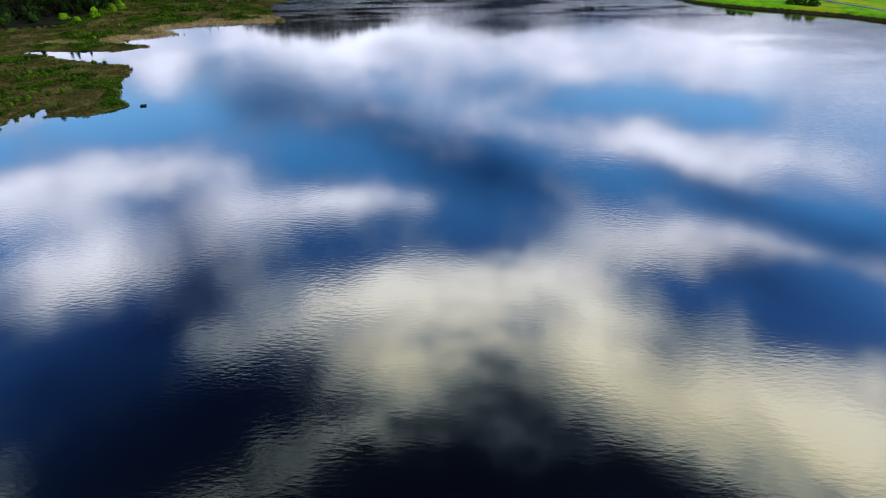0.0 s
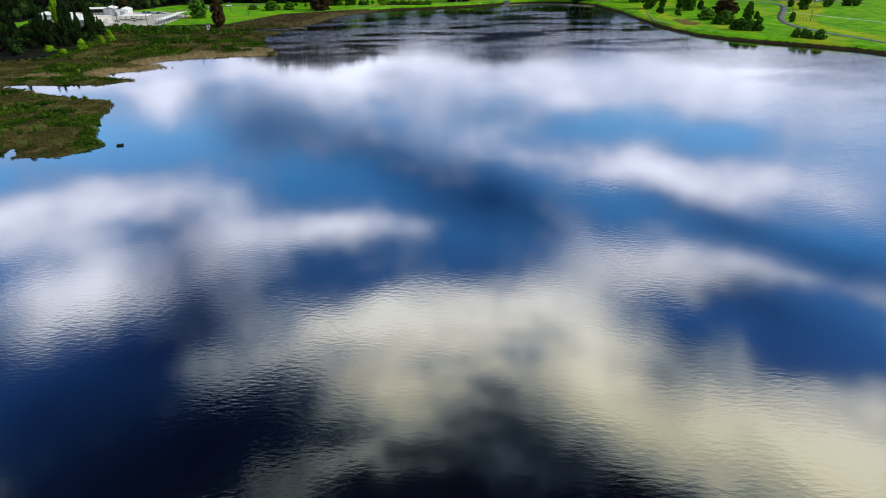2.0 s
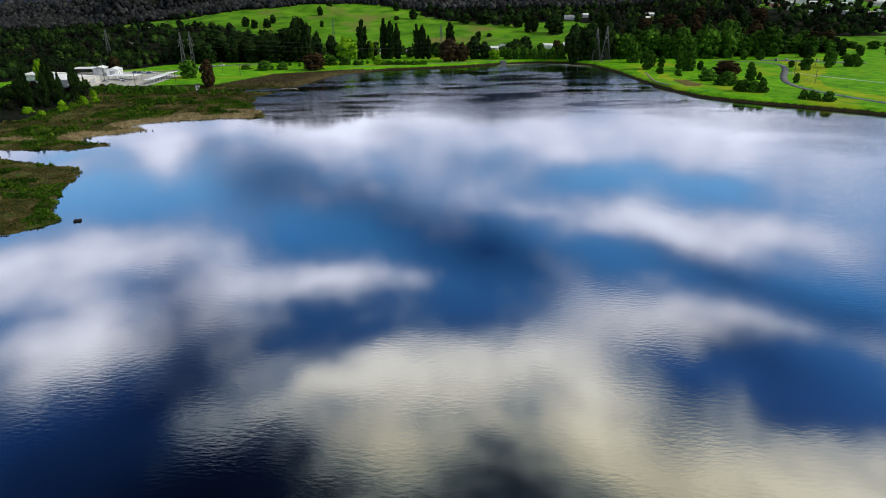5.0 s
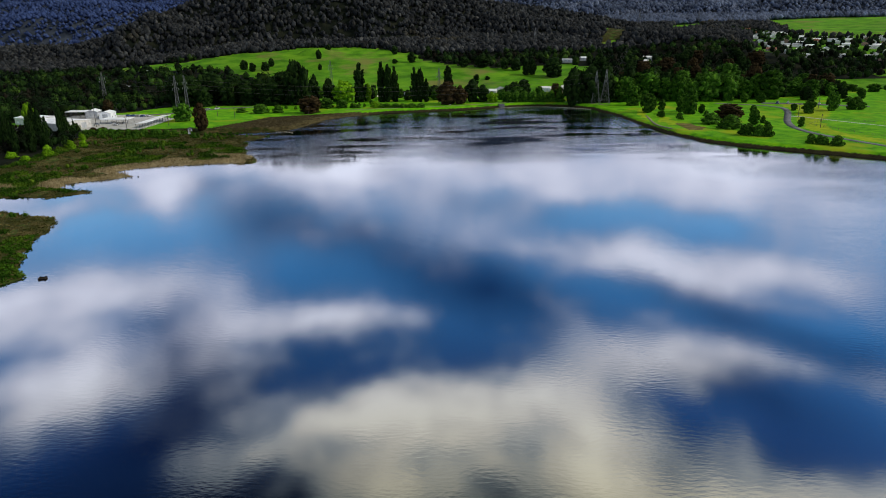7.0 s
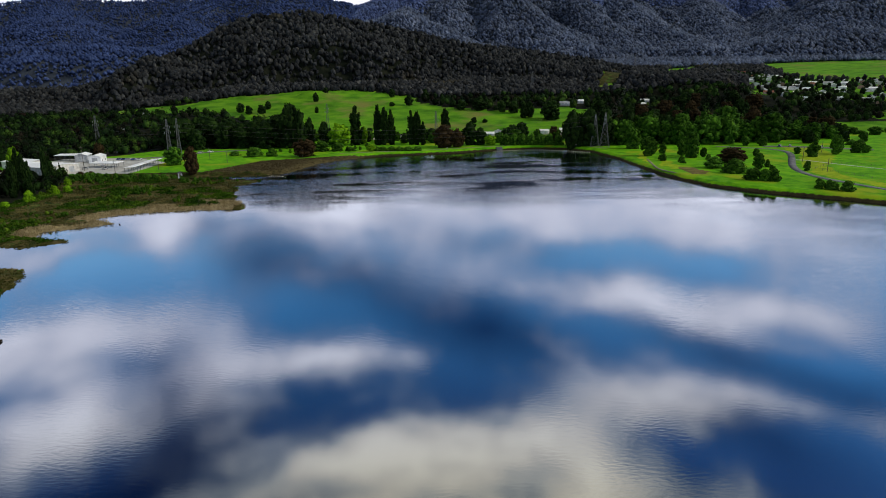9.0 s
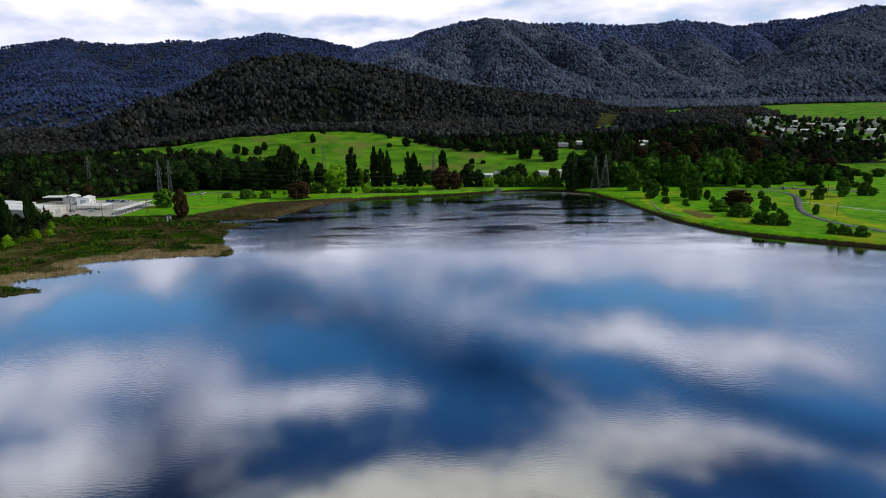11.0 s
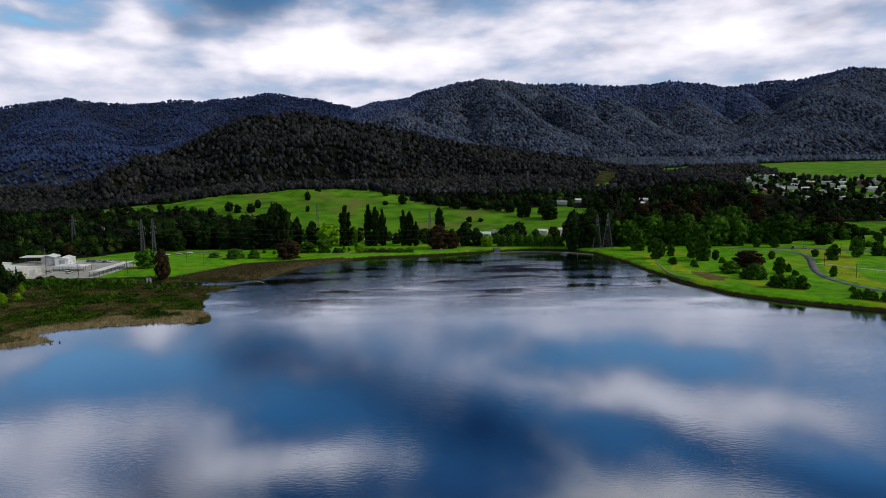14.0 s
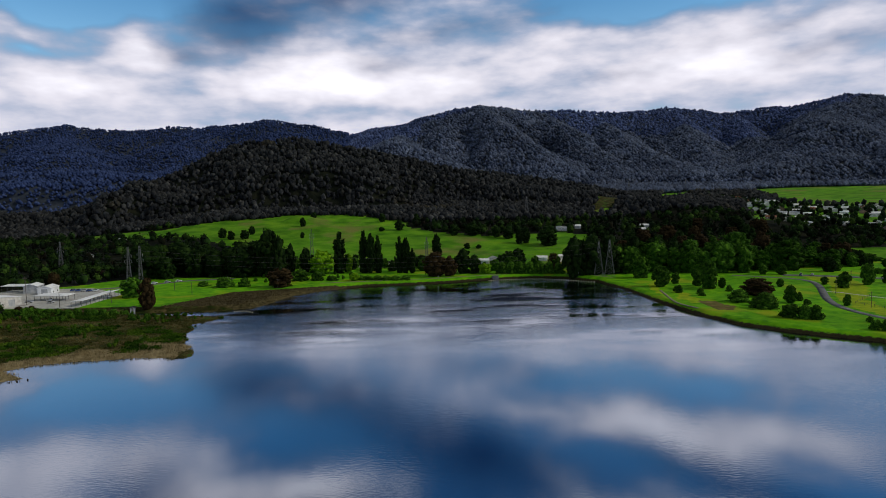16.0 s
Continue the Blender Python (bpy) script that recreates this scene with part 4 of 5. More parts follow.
FIELD_TREES = [
    (-161, 865, 10.9, 8.1), (-146, 793, 6.8, 5.2), (-159, 923, 7.3, 8.7), (-69, 887, 10.5, 8.3), (-44, 830, 11.5, 11), (-26, 856, 14.1, 9.1),
    (-208, 819, 9.2, 7.6), (-208, 793, 9.7, 10.4), (-235, 803, 10.5, 10.6), (-222, 791, 9.3, 8.8), (28, 726, 5.5, 6.8), (39, 726, 3.8, 5.7),
    (-64, 825, 5, 7), (16, 795, 11.4, 11.5), (37, 793, 13.4, 16.7), (61, 780, 12.2, 9.2), (73, 773, 10.1, 12.2),
]
HEDGE = [
    (-54, 560, 3.5, 7), (-49, 559, 3.4, 7), (-42, 558, 3.4, 7), (-36, 557, 3.4, 6.9), (-29, 556, 3.5, 6.9), (-22, 556, 3.5, 6.9),
    (49, 585, 9.3, 9.1), (55, 585, 9.3, 9.1), (62, 584, 9.3, 9.1), (69, 583, 9.4, 9.1), (76, 582, 9.6, 9.1), (83, 581, 9.5, 9),
    (90, 580, 8.4, 9), (-74, 560, 3.5, 7.7), (-85, 561, 7.1, 8.4), (-97, 562, 8.5, 11.2), (303, 546, 4.3, 7.2), (309, 545, 4.3, 7.2),
]
YELLOW_SHRUBS = [
    (-208, 397, 4.2, 5.1), (-201, 397, 3.8, 3.7), (-212, 417, 4.7, 4.6), (-203, 369, 6.6, 5.8), (-207, 357, 3.1, 5.2), (-203, 390, 5.2, 5.2),
    (-200, 397, 3.9, 4.2), (-216, 360, 3.8, 6.6),
]
ROADSIDE_SHRUBS = [
    (-220, 435, 3.9, 5.2), (-218, 437, 3.7, 5.2), (-213, 438, 4, 5.2), (-211, 441, 4, 5.3), (-208, 443, 4, 5.3), (-203, 442, 4, 5.3),
    (-198, 443, 3.9, 5.3), (-192, 441, 4.1, 5.3), (-190, 446, 3.6, 5.4), (-182, 442, 4.2, 5.3), (-179, 443, 4, 5.3), (-173, 441, 4.2, 5.3),
    (-171, 447, 3.7, 5.4), (-224, 451, 2.7, 5.1), (-219, 454, 2.5, 4.9),
]



def level(x, y):
    """Height of the ground sheet at a place."""
    xs, ys, gz = GRID
    i, j = int(np.searchsorted(xs, x)) - 1, int(np.searchsorted(ys, y)) - 1
    u, v = (x - xs[i]) / (xs[i + 1] - xs[i]), (y - ys[j]) / (ys[j + 1] - ys[j])
    a = gz[j, i] * (1 - u) + gz[j, i + 1] * u
    b = gz[j + 1, i] * (1 - u) + gz[j + 1, i + 1] * u
    return float(a * (1 - v) + b * v)


WIDE = {}


def plant(templates, rows, label, group, category="tree", seed=1):
    """Copies of the template trees, scaled to height and width, on the ground."""
    r = random.Random(seed)
    for x, y, h, w in rows:
        ob = templates[r.randrange(len(templates))]
        z = level(x, y)
        m = pose(x, y, z - 0.05, 0, 0, r.uniform(0, 360)) @ Matrix.Diagonal((w / (1.04 * WIDE[ob.name]), w / (1.04 * WIDE[ob.name]), h / 10.4, 1))
        words = label if h < 12 or "tall" in label else "tall " + label
        tagged(copy_thing(ob, m), words, category, group)


def templates(seeds, name, leaf, shape, category="tree", **more):
    wide = {"poplar": 4, "round": 9, "bush": 11}[shape]
    out = [tree(s, 10, wide, leaf, shape, "tree", category, name, **more) for s in seeds]
    for ob in out:
        WIDE[ob.name] = wide
    return out


made = {
    "poplar": templates((11, 12, 13), "poplar_tree", POPLAR_LEAF, "poplar", low=0.04, leaf_size=0.4),
    "dark": templates((21, 22), "tree", POPLAR_LEAF, "round", low=0.02),
    "green": templates((31, 32, 33), "tree", LEAF, "round", low=0.05),
    "bronze": templates((41, 42), "tree", RED_LEAF, "round", low=0.08),
    "spring": templates((51, 52), "tree", BRIGHT_LEAF, "round", low=0.1),
    "shrub": templates((61, 62), "shrub", LEAF, "bush", "shrub", low=0.0),
    "yellow": templates((71,), "shrub", BRIGHT_LEAF, "bush", "shrub", low=0.0),
    "hedge": templates((81,), "hedge_shrub", LEAF, "bush", "shrub", low=0.0),
    "rust": templates((91,), "shrub", RED_LEAF, "bush", "shrub", low=0.0),
}
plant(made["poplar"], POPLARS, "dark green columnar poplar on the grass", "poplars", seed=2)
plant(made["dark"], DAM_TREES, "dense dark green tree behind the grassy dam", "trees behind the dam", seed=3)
plant(made["bronze"], BRONZE_TREES, "bronze-leaved spreading tree on the grass", "bronze trees", seed=4)
plant(made["spring"], SPRING_TREES, "fresh yellow-green tree among darker trees", "spring trees", seed=5)
plant(made["green"], PARK_TREES, "green leafy park tree on mown grass", "park trees", seed=6)
plant(made["shrub"], [(x, y, h, w * 1.15) for x, y, h, w in PARK_SHRUBS], "dark green rounded shrub on mown grass", "park shrubs", "shrub", seed=7)
plant(made["green"] + made["dark"][:1], ROW_TREES, "green broad-crowned tree in the valley row", "trees of the valley row", seed=8)
plant(made["dark"], FIELD_TREES, "dark tree standing alone in green pasture", "pasture trees", seed=9)
plant(made["hedge"], [(x, y, h * 1.1, w * 1.2) for x, y, h, w in HEDGE], "green clipped-looking hedge shrub behind the dam", "hedge shrubs", "shrub", seed=10)
plant(made["yellow"], YELLOW_SHRUBS, "yellow-flowering shrub at the marsh edge", "yellow shrubs", "shrub", seed=11)
plant(made["shrub"], ROADSIDE_SHRUBS[:-2], "dark green shrub beside the works yard", "yard shrubs", "shrub", seed=12)
plant(made["rust"], ROADSIDE_SHRUBS[-2:], "orange-red shrub beside the works yard", "red shrubs", "shrub", seed=13)


def strip(seed, n, box4, tall, gap=5.0):
    """Random places for valley trees, a few metres apart."""
    q, rows = random.Random(seed), []
    while len(rows) < n:
        x, y = q.uniform(box4[0], box4[1]), q.uniform(box4[2], box4[3])
        gap *= 0.995
        if any((x - o[0]) ** 2 + (y - o[1]) ** 2 < gap * gap for o in rows):
            continue
        h = q.uniform(*tall)
        rows.append((x, y, h, h * q.uniform(0.7, 1.1)))
    return rows


plant(made["green"] + made["dark"], strip(1, 26, (-135, -5, 612, 648), (6, 12)), "green garden tree behind the dam", "garden trees", seed=21)
plant(made["green"] + made["dark"], strip(2, 20, (8, 125, 592, 645), (6, 12)), "green garden tree behind the dam", "garden trees", seed=22)
plant(made["green"] + made["dark"], strip(3, 28, (225, 325, 562, 640), (7, 15)), "green leafy tree in the valley", "valley trees", seed=23)
plant(made["green"], strip(9, 18, (325, 430, 562, 640), (4, 8)), "small green tree beside the meadow", "meadow trees", seed=29)
plant(made["dark"], strip(4, 26, (-235, -135, 585, 640), (16, 26), 9), "dark dense tree at the wood's edge", "wood edge trees", seed=24)
plant(made["shrub"], strip(5, 14, (-130, -60, 552, 600), (2.5, 5)), "dark green rounded shrub on the lawn", "lawn shrubs", "shrub", seed=25)
plant(made["green"], strip(6, 24, (128, 260, 566, 606), (14, 23), 9), "green broad tree beside the pylons", "pylon trees", seed=26)
plant(made["dark"] + made["bronze"], strip(7, 34, (150, 345, 640, 790), (12, 20), 12), "dark broad tree in the valley wood", "valley wood trees", seed=27)
plant(made["shrub"], strip(8, 30, (-222, -140, 424, 448), (2.2, 4.6), 4), "dark green shrub between yard and marsh", "marsh edge shrubs", "shrub", seed=28)
for obs in made.values():
    for ob in obs:
        for o in list(ob.children_recursive) + [ob]:
            bpy.data.objects.remove(o)

# ---------------------------------------------------------------- marsh plants
x, y = scatter(rng, 60000, -330, -84, 150, 462, lambda a, b: is_marsh(a, b))
sd = shore_distance(x, y)
ok = (sd > 0.2) & (np.abs(x) < 40 + 0.8 * (y + 20))
x, y, sd = x[ok], y[ok], sd[ok]
z = ground_height(x, y, sd)
patch = 0.95 * fuzz(x, y, 19, 31) + 0.6 * fuzz(x, y, 6, 32)
reedy = reed_zone(x, y, sd)
g = (patch > 0.22) & ~reedy


def tufts(k, size, per, tall):
    """Leafy tufts: a few crooked sprays round each place."""
    c = np.repeat(np.stack([x[k], y[k], z[k]], -1), per, 0)
    r = np.repeat(size * rng.uniform(0.5, 1.3, len(k)), per)[:, None]
    d = rng.normal(size=c.shape)
    d /= np.linalg.norm(d, axis=1, keepdims=True)
    d[:, 2] = np.abs(d[:, 2]) * tall
    return leaves(rng, c + d * r, size * 0.55)


k = np.flatnonzero(g)[:7000]
v, f = tufts(k, 0.75, 13, 0.8)
stuff("marsh_shrubs", v, f, MARSH_GREEN, "low green shrubs over the marsh", "marsh plants")
k = np.flatnonzero(~g & ~reedy)[:18000]
v, f = tufts(k, 0.5, 8, 0.7)
stuff("marsh_tussocks", v, f, MARSH_BROWN, "brown and olive tussocks over the marsh", "marsh plants")

bushy = lambda a, b: is_marsh(a, b) & (fuzz(a, b, 13, 36) + 0.5 * fuzz(a, b, 5, 37) > 0.42) & (shore_distance(a, b) > 4) & ~reed_zone(a, b, shore_distance(a, b))
woods("marsh_bushes", 5200, (-330, -84, 180, 448), 0.95, 34, MARSH_GREEN, "rounded green bushes scattered over the marsh", bushy)


def blades(x, y, z, tall, wide):
    """Upright reeds: one leaning narrow triangle pair a stem."""
    n = len(x)
    a = rng.random(n) * 3.1416
    d = np.stack([np.cos(a), np.sin(a), 0 * a], -1) * wide
    c = np.stack([x, y, z], -1)
    h = (tall * rng.uniform(0.6, 1.2, n))[:, None] * np.array([0, 0, 1.0]) + rng.normal(size=(n, 3)) * [0.15, 0.15, 0]
    q = np.stack([c - d, c + d, c + h + d * 0.4, c + h - d * 0.4], 1).reshape(-1, 3)
    i = np.arange(4 * n).reshape(n, 4)
    return q, i


k = np.flatnonzero(reedy)
k = np.concatenate([k] * 6)
jx, jy = x[k] + rng.normal(size=len(k)) * 0.8, y[k] + rng.normal(size=len(k)) * 0.8
v, f = blades(jx, jy, z[k] - 0.1, 0.95, 0.075)
stuff("reed_bed", v, f, REED, "tan dry reeds along the marsh shore", "reeds")
bx, by = scatter(rng, 16000, -160, -60, 450, 535, lambda a, b: inside(BROWN_MARSH, a, b))
bs = shore_distance(bx, by)
bx, by = bx[bs > 0.2], by[bs > 0.2]
v, f = blades(bx, by, ground_height(bx, by) - 0.1, 0.6, 0.18)
stuff("dry_sedge", v, f, SEDGE, "brown dry sedge beside the creek mouth", "sedge")

# rocks along the built bank, and stones off the marsh
rx, ry = scatter(rng, 90000, -70, 240, 300, 590, lambda a, b: np.ones(a.shape, bool))
rs = shore_distance(rx, ry)
ok = (rs > -0.4) & (rs < 1.1)
rx, ry, rs = rx[ok][:6500], ry[ok][:6500], rs[ok][:6500]
rr = rng.uniform(0.1, 0.28, len(rx))
v, f = clumps(rng, np.stack([rx, ry, np.maximum(ground_height(rx, ry, rs), 0) + rr * 0.15], -1), rr, 1, 0.35, 0.7)
stuff("bank_stones", v, f, STONES, "dark wet stones along the lake bank", "stones")

# ---------------------------------------------------------------- paths and yard


def ribbon(name, pts, wide, mat, label, category, lift=0.06, thick=0.3):
    """A paved strip along a smooth line on the ground."""
    pts = [Vector(p) for p in pts]
    line = []
    for i in range(len(pts) - 1):
        p0, p1, p2, p3 = pts[max(i - 1, 0)], pts[i], pts[i + 1], pts[min(i + 2, len(pts) - 1)]
        for j in range(6):
            u = j / 6
            line.append(0.5 * (2 * p1 + (p2 - p0) * u + (2 * p0 - 5 * p1 + 4 * p2 - p3) * u * u + (3 * p1 - 3 * p2 + p3 - p0) * u ** 3))
    line.append(pts[-1])
    verts = []
    for i, p in enumerate(line):
        d = (line[min(i + 1, len(line) - 1)] - line[max(i - 1, 0)]).normalized()
        s = Vector((-d.y, d.x)) * wide / 2
        a, b = p + s, p - s
        za = max(level(*a), level(*b), level(*p)) + lift
        verts += [(a.x, a.y, za), (b.x, b.y, za), (b.x, b.y, za - thick), (a.x, a.y, za - thick)]
    faces = []
    for i in range(len(line) - 1):
        o = 4 * i
        faces += [(o + j, o + (j + 1) % 4, o + 4 + (j + 1) % 4, o + 4 + j) for j in range(4)]
    faces = [q[::-1] for q in faces]
    return tagged(raw_part(name, verts, faces, mat), label, category, kind="structure")


ribbon("park_road", PARK_ROAD, 4.2, ASPHALT, "grey asphalt drive winding through grass", "road")
ribbon("footpath_1", [(222, 470), (227, 467), (231, 458), (244, 434), (270, 390)], 1.8, CONCRETE, "pale concrete footpath through grass", "path")
ribbon("car_park", [(238, 548), (258, 541), (279, 529), (300, 515)], 9.0, ASPHALT, "grey asphalt car park beside trees", "car park", 0.05)
ribbon("footpath_2", [(133, 486), (131, 474), (127, 445), (131, 425)], 1.4, GRAVEL, "worn gravel track on the grassy bank", "path")
ribbon("road_1", [(-300, 512), (-250, 524), (-211, 541), (-196, 557), (-180, 572), (-150, 580)], 6.0, ASPHALT, "grey asphalt road beyond the lawn", "road", 0.05)
ribbon("dam_track", [(-80, 545), (-30, 556), (0, 562), (42, 579), (75, 584), (104, 574), (122, 550)], 2.2, GRAVEL, "worn gravel track along the dam top", "path", 0.04)
bm = bmesh.new()
ring = [bm.verts.new((px, py, 2.47)) for px, py in ((-290, 458), (-196, 456), (-196, 508), (-232, 538), (-284, 536))]
top = bm.faces.new(ring)
ex = bmesh.ops.extrude_face_region(bm, geom=[top])
bmesh.ops.translate(bm, vec=(0, 0, -0.5), verts=[e for e in ex["geom"] if isinstance(e, bmesh.types.BMVert)])
bmesh.ops.recalc_face_normals(bm, faces=bm.faces)
tagged(part("yard_pavement", bm, CONCRETE), "pale concrete yard of the works", "pavement", kind="structure")

# ---------------------------------------------------------------- buildings


def gable(bm, w, l, z, rise, over=0.4, thick=0.18):
    """A pitched roof over w by l, ridge along y."""
    a, b = w / 2 + over, l / 2 + over
    for s in (1, -1):
        v = [(0, -b, z + rise), (0, b, z + rise), (s * a, b, z - rise * over / (w / 2)), (s * a, -b, z - rise * over / (w / 2))]
        lo = [bm.verts.new(p) for p in v]
        hi = [bm.verts.new((p[0], p[1], p[2] + thick)) for p in v]
        bm.faces.new(lo)
        bm.faces.new(hi[::-1])
        for i in range(4):
            bm.faces.new((lo[i], lo[(i + 1) % 4], hi[(i + 1) % 4], hi[i]))
    bmesh.ops.recalc_face_normals(bm, faces=bm.faces)


def house(name, w, l, h, rise, wall, roof, label, category="house", doors=1, windows=3, chimney=False, big_door=False):
    top = tagged(new(name), label, category)
    bm = bmesh.new()
    box(bm, -w / 2, -l / 2, -1.2, w / 2, l / 2, h)
    for s in (-1, 1):
        v = [bm.verts.new(p) for p in ((-w / 2, s * l / 2, h), (w / 2, s * l / 2, h), (0, s * l / 2, h + rise))]
        q = [bm.verts.new(p) for p in ((-w / 2, s * (l / 2 - 0.2), h), (w / 2, s * (l / 2 - 0.2), h), (0, s * (l / 2 - 0.2), h + rise))]
        bm.faces.new(v)
        bm.faces.new(q[::-1])
        for i in range(3):
            bm.faces.new((v[i], v[(i + 1) % 3], q[(i + 1) % 3], q[i]))
    bmesh.ops.recalc_face_normals(bm, faces=bm.faces)
    part("wall", bm, wall, top)
    bm = bmesh.new()
    gable(bm, w, l, h + 0.01, rise)
    rf = part("roof", bm, roof, top)
    if chimney:
        bm = bmesh.new()
        box(bm, w * 0.18, -0.4, h + rise * 0.4, w * 0.18 + 0.7, 0.4, h + rise + 0.8)
        part("chimney", bm, BRICK, rf)
    for side in (-1, 1):
        for i in range(windows):
            c = -l / 2 + l * (i + 0.5) / windows
            bm = bmesh.new()
            box(bm, side * w / 2 - 0.06, c - 0.75, 0.95, side * w / 2 + 0.05, c + 0.75, 2.15)
            wi = part("window", bm, WHITE_METAL, top)
            bm = bmesh.new()
            box(bm, side * w / 2 - 0.03, c - 0.66, 1.04, side * w / 2 + 0.06, c + 0.66, 2.06)
            part("pane", bm, GLASS, wi)
    for i in range(doors):
        dw, dh = (3.6, min(h - 0.3, 3.6)) if big_door else (0.95, 2.05)
        c = -w / 2 + w * (i + 0.5) / doors
        bm = bmesh.new()
        box(bm, c - dw / 2, -l / 2 - 0.05, 0, c + dw / 2, -l / 2 + 0.1, dh)
        part("roller_door" if big_door else "door", bm, GREY_ROOF if big_door else WOOD, top)
    return top


def canopy(name, w, l, h, label, mat, tilt=0.0, bays=4):
    """An open-sided shelter: a thin roof on posts."""
    top = tagged(new(name), label, "shelter")
    bm = bmesh.new()
    box(bm, -w / 2, -l / 2, h, w / 2, l / 2, h + 0.22)
    for v in bm.verts:
        v.co.z += tilt * v.co.x / w
    part("roof", bm, mat, top)
    for i in range(bays + 1):
        for s in (-1, 1):
            yb = -l / 2 + 0.4 + (l - 0.8) * i / bays
            bm = bmesh.new()
            rod(bm, (s * (w / 2 - 0.4), yb, -0.4), (s * (w / 2 - 0.4), yb, h + tilt * s * 0.45), 0.12)
            part("post", bm, STEEL, top)
    return top


def put(ob, x, y, turn=0.0, z=None):
    ob.matrix_basis = pose(x, y, level(x, y) if z is None else z, 0, 0, turn)
    return ob


put(house("factory_building", 22, 34, 4.6, 1.1, RENDERED, WHITE_METAL, "long factory hall with a white metal roof", "building", 2, 6, big_door=True), -256, 468, 68, 2.47)
put(house("factory_building", 16, 26, 4.4, 1.0, RENDERED, WHITE_METAL, "cream factory wing with a white metal roof", "building", 2, 4, big_door=True), -284, 492, 66, 2.47)
put(house("workshop", 8, 12, 4.2, 1.3, WHITE_METAL, WHITE_METAL, "white metal workshop with a pitched roof", "building", 1, 2, big_door=True), -248, 516, 10, 2.47)
put(house("workshop", 8, 11, 4.6, 1.3, GREY_ROOF, WHITE_METAL, "grey metal workshop with a pitched roof", "building", 1, 2, big_door=True), -262, 523, 12, 2.47)
put(canopy("open_shed", 8, 15, 4.2, "open-fronted white shed in the works yard", WHITE_METAL, 0.5), -276, 527, 90, 2.47)
put(canopy("carport", 9, 20, 3.0, "flat white carport over parked cars", WHITE_METAL, 0.3, 5), -227, 488, 86, 2.47)
put(canopy("carport", 6.5, 44, 3.0, "long low white carport beside a hedge", WHITE_METAL, 0.4, 9), -199, 482, 2, 2.47)
put(house("gate_house", 2.4, 4.5, 2.0, 0.5, GREY_ROOF, DARK_ROOF, "small grey pump shed beside the creek", "building", 1, 1), -163, 452, 20)

kinds = [house("house", 9, 13, 2.8, 1.9, BRICK, DARK_ROOF, "brick cottage with a dark tiled roof", chimney=True),
         house("house", 10, 15, 2.8, 1.8, RENDERED, GREY_ROOF, "pale bungalow with a grey metal roof"),
         house("house", 9, 12, 2.8, 1.7, RENDERED, WHITE_METAL, "pale bungalow with a white metal roof"),
         house("house", 9, 14, 2.8, 2.0, BRICK, RED_ROOF, "brick cottage with a terracotta roof", chimney=True)]
near_homes = [(-17, 655, 20, 2), (-8, 668, 70, 1), (-70, 650, 80, 2), (-128, 672, 10, 1), (-43, 655, 60, 1), (40, 664, 80, 2), (50, 672, 10, 1), (58, 660, 95, 2),
              (92, 672, 75, 2), (104, 668, 20, 1), (112, 676, 85, 2), (136, 815, 80, 1), (155, 825, 80, 2), (222, 800, 85, 2), (230, 822, 80, 2), (-345, 800, 80, 2),
              (-285, 720, 75, 2), (-330, 715, 20, 1)]
r = random.Random(4)
homes = [(a, b, c, k) for a, b, c, k in near_homes]
tries = 0
while len(homes) < 165 and tries < 14000:
    tries += 1
    a, b = r.uniform(340, 800), r.uniform(760, 1230)
    if not inside(TOWN, np.array([a]), np.array([b]))[0] or any((a - p[0]) ** 2 + (b - p[1]) ** 2 < 13.5 ** 2 for p in homes):
        continue
    homes.append((a, b, 62 + r.choice((0, 90)) + r.uniform(-8, 8), r.choice((0, 1, 1, 2, 2, 2, 3))))
for a, b, c, k in homes:
    ob = copy_thing(kinds[k], pose(a, b, level(a, b) + 0.2, 0, 0, c) @ Matrix.Diagonal((0.76, 0.76, 0.85, 1)))
    tagged(ob, group="houses of the valley town")
for ob in kinds:
    for o in list(ob.children_recursive) + [ob]:
        bpy.data.objects.remove(o)

# ---------------------------------------------------------------- pylons and lines


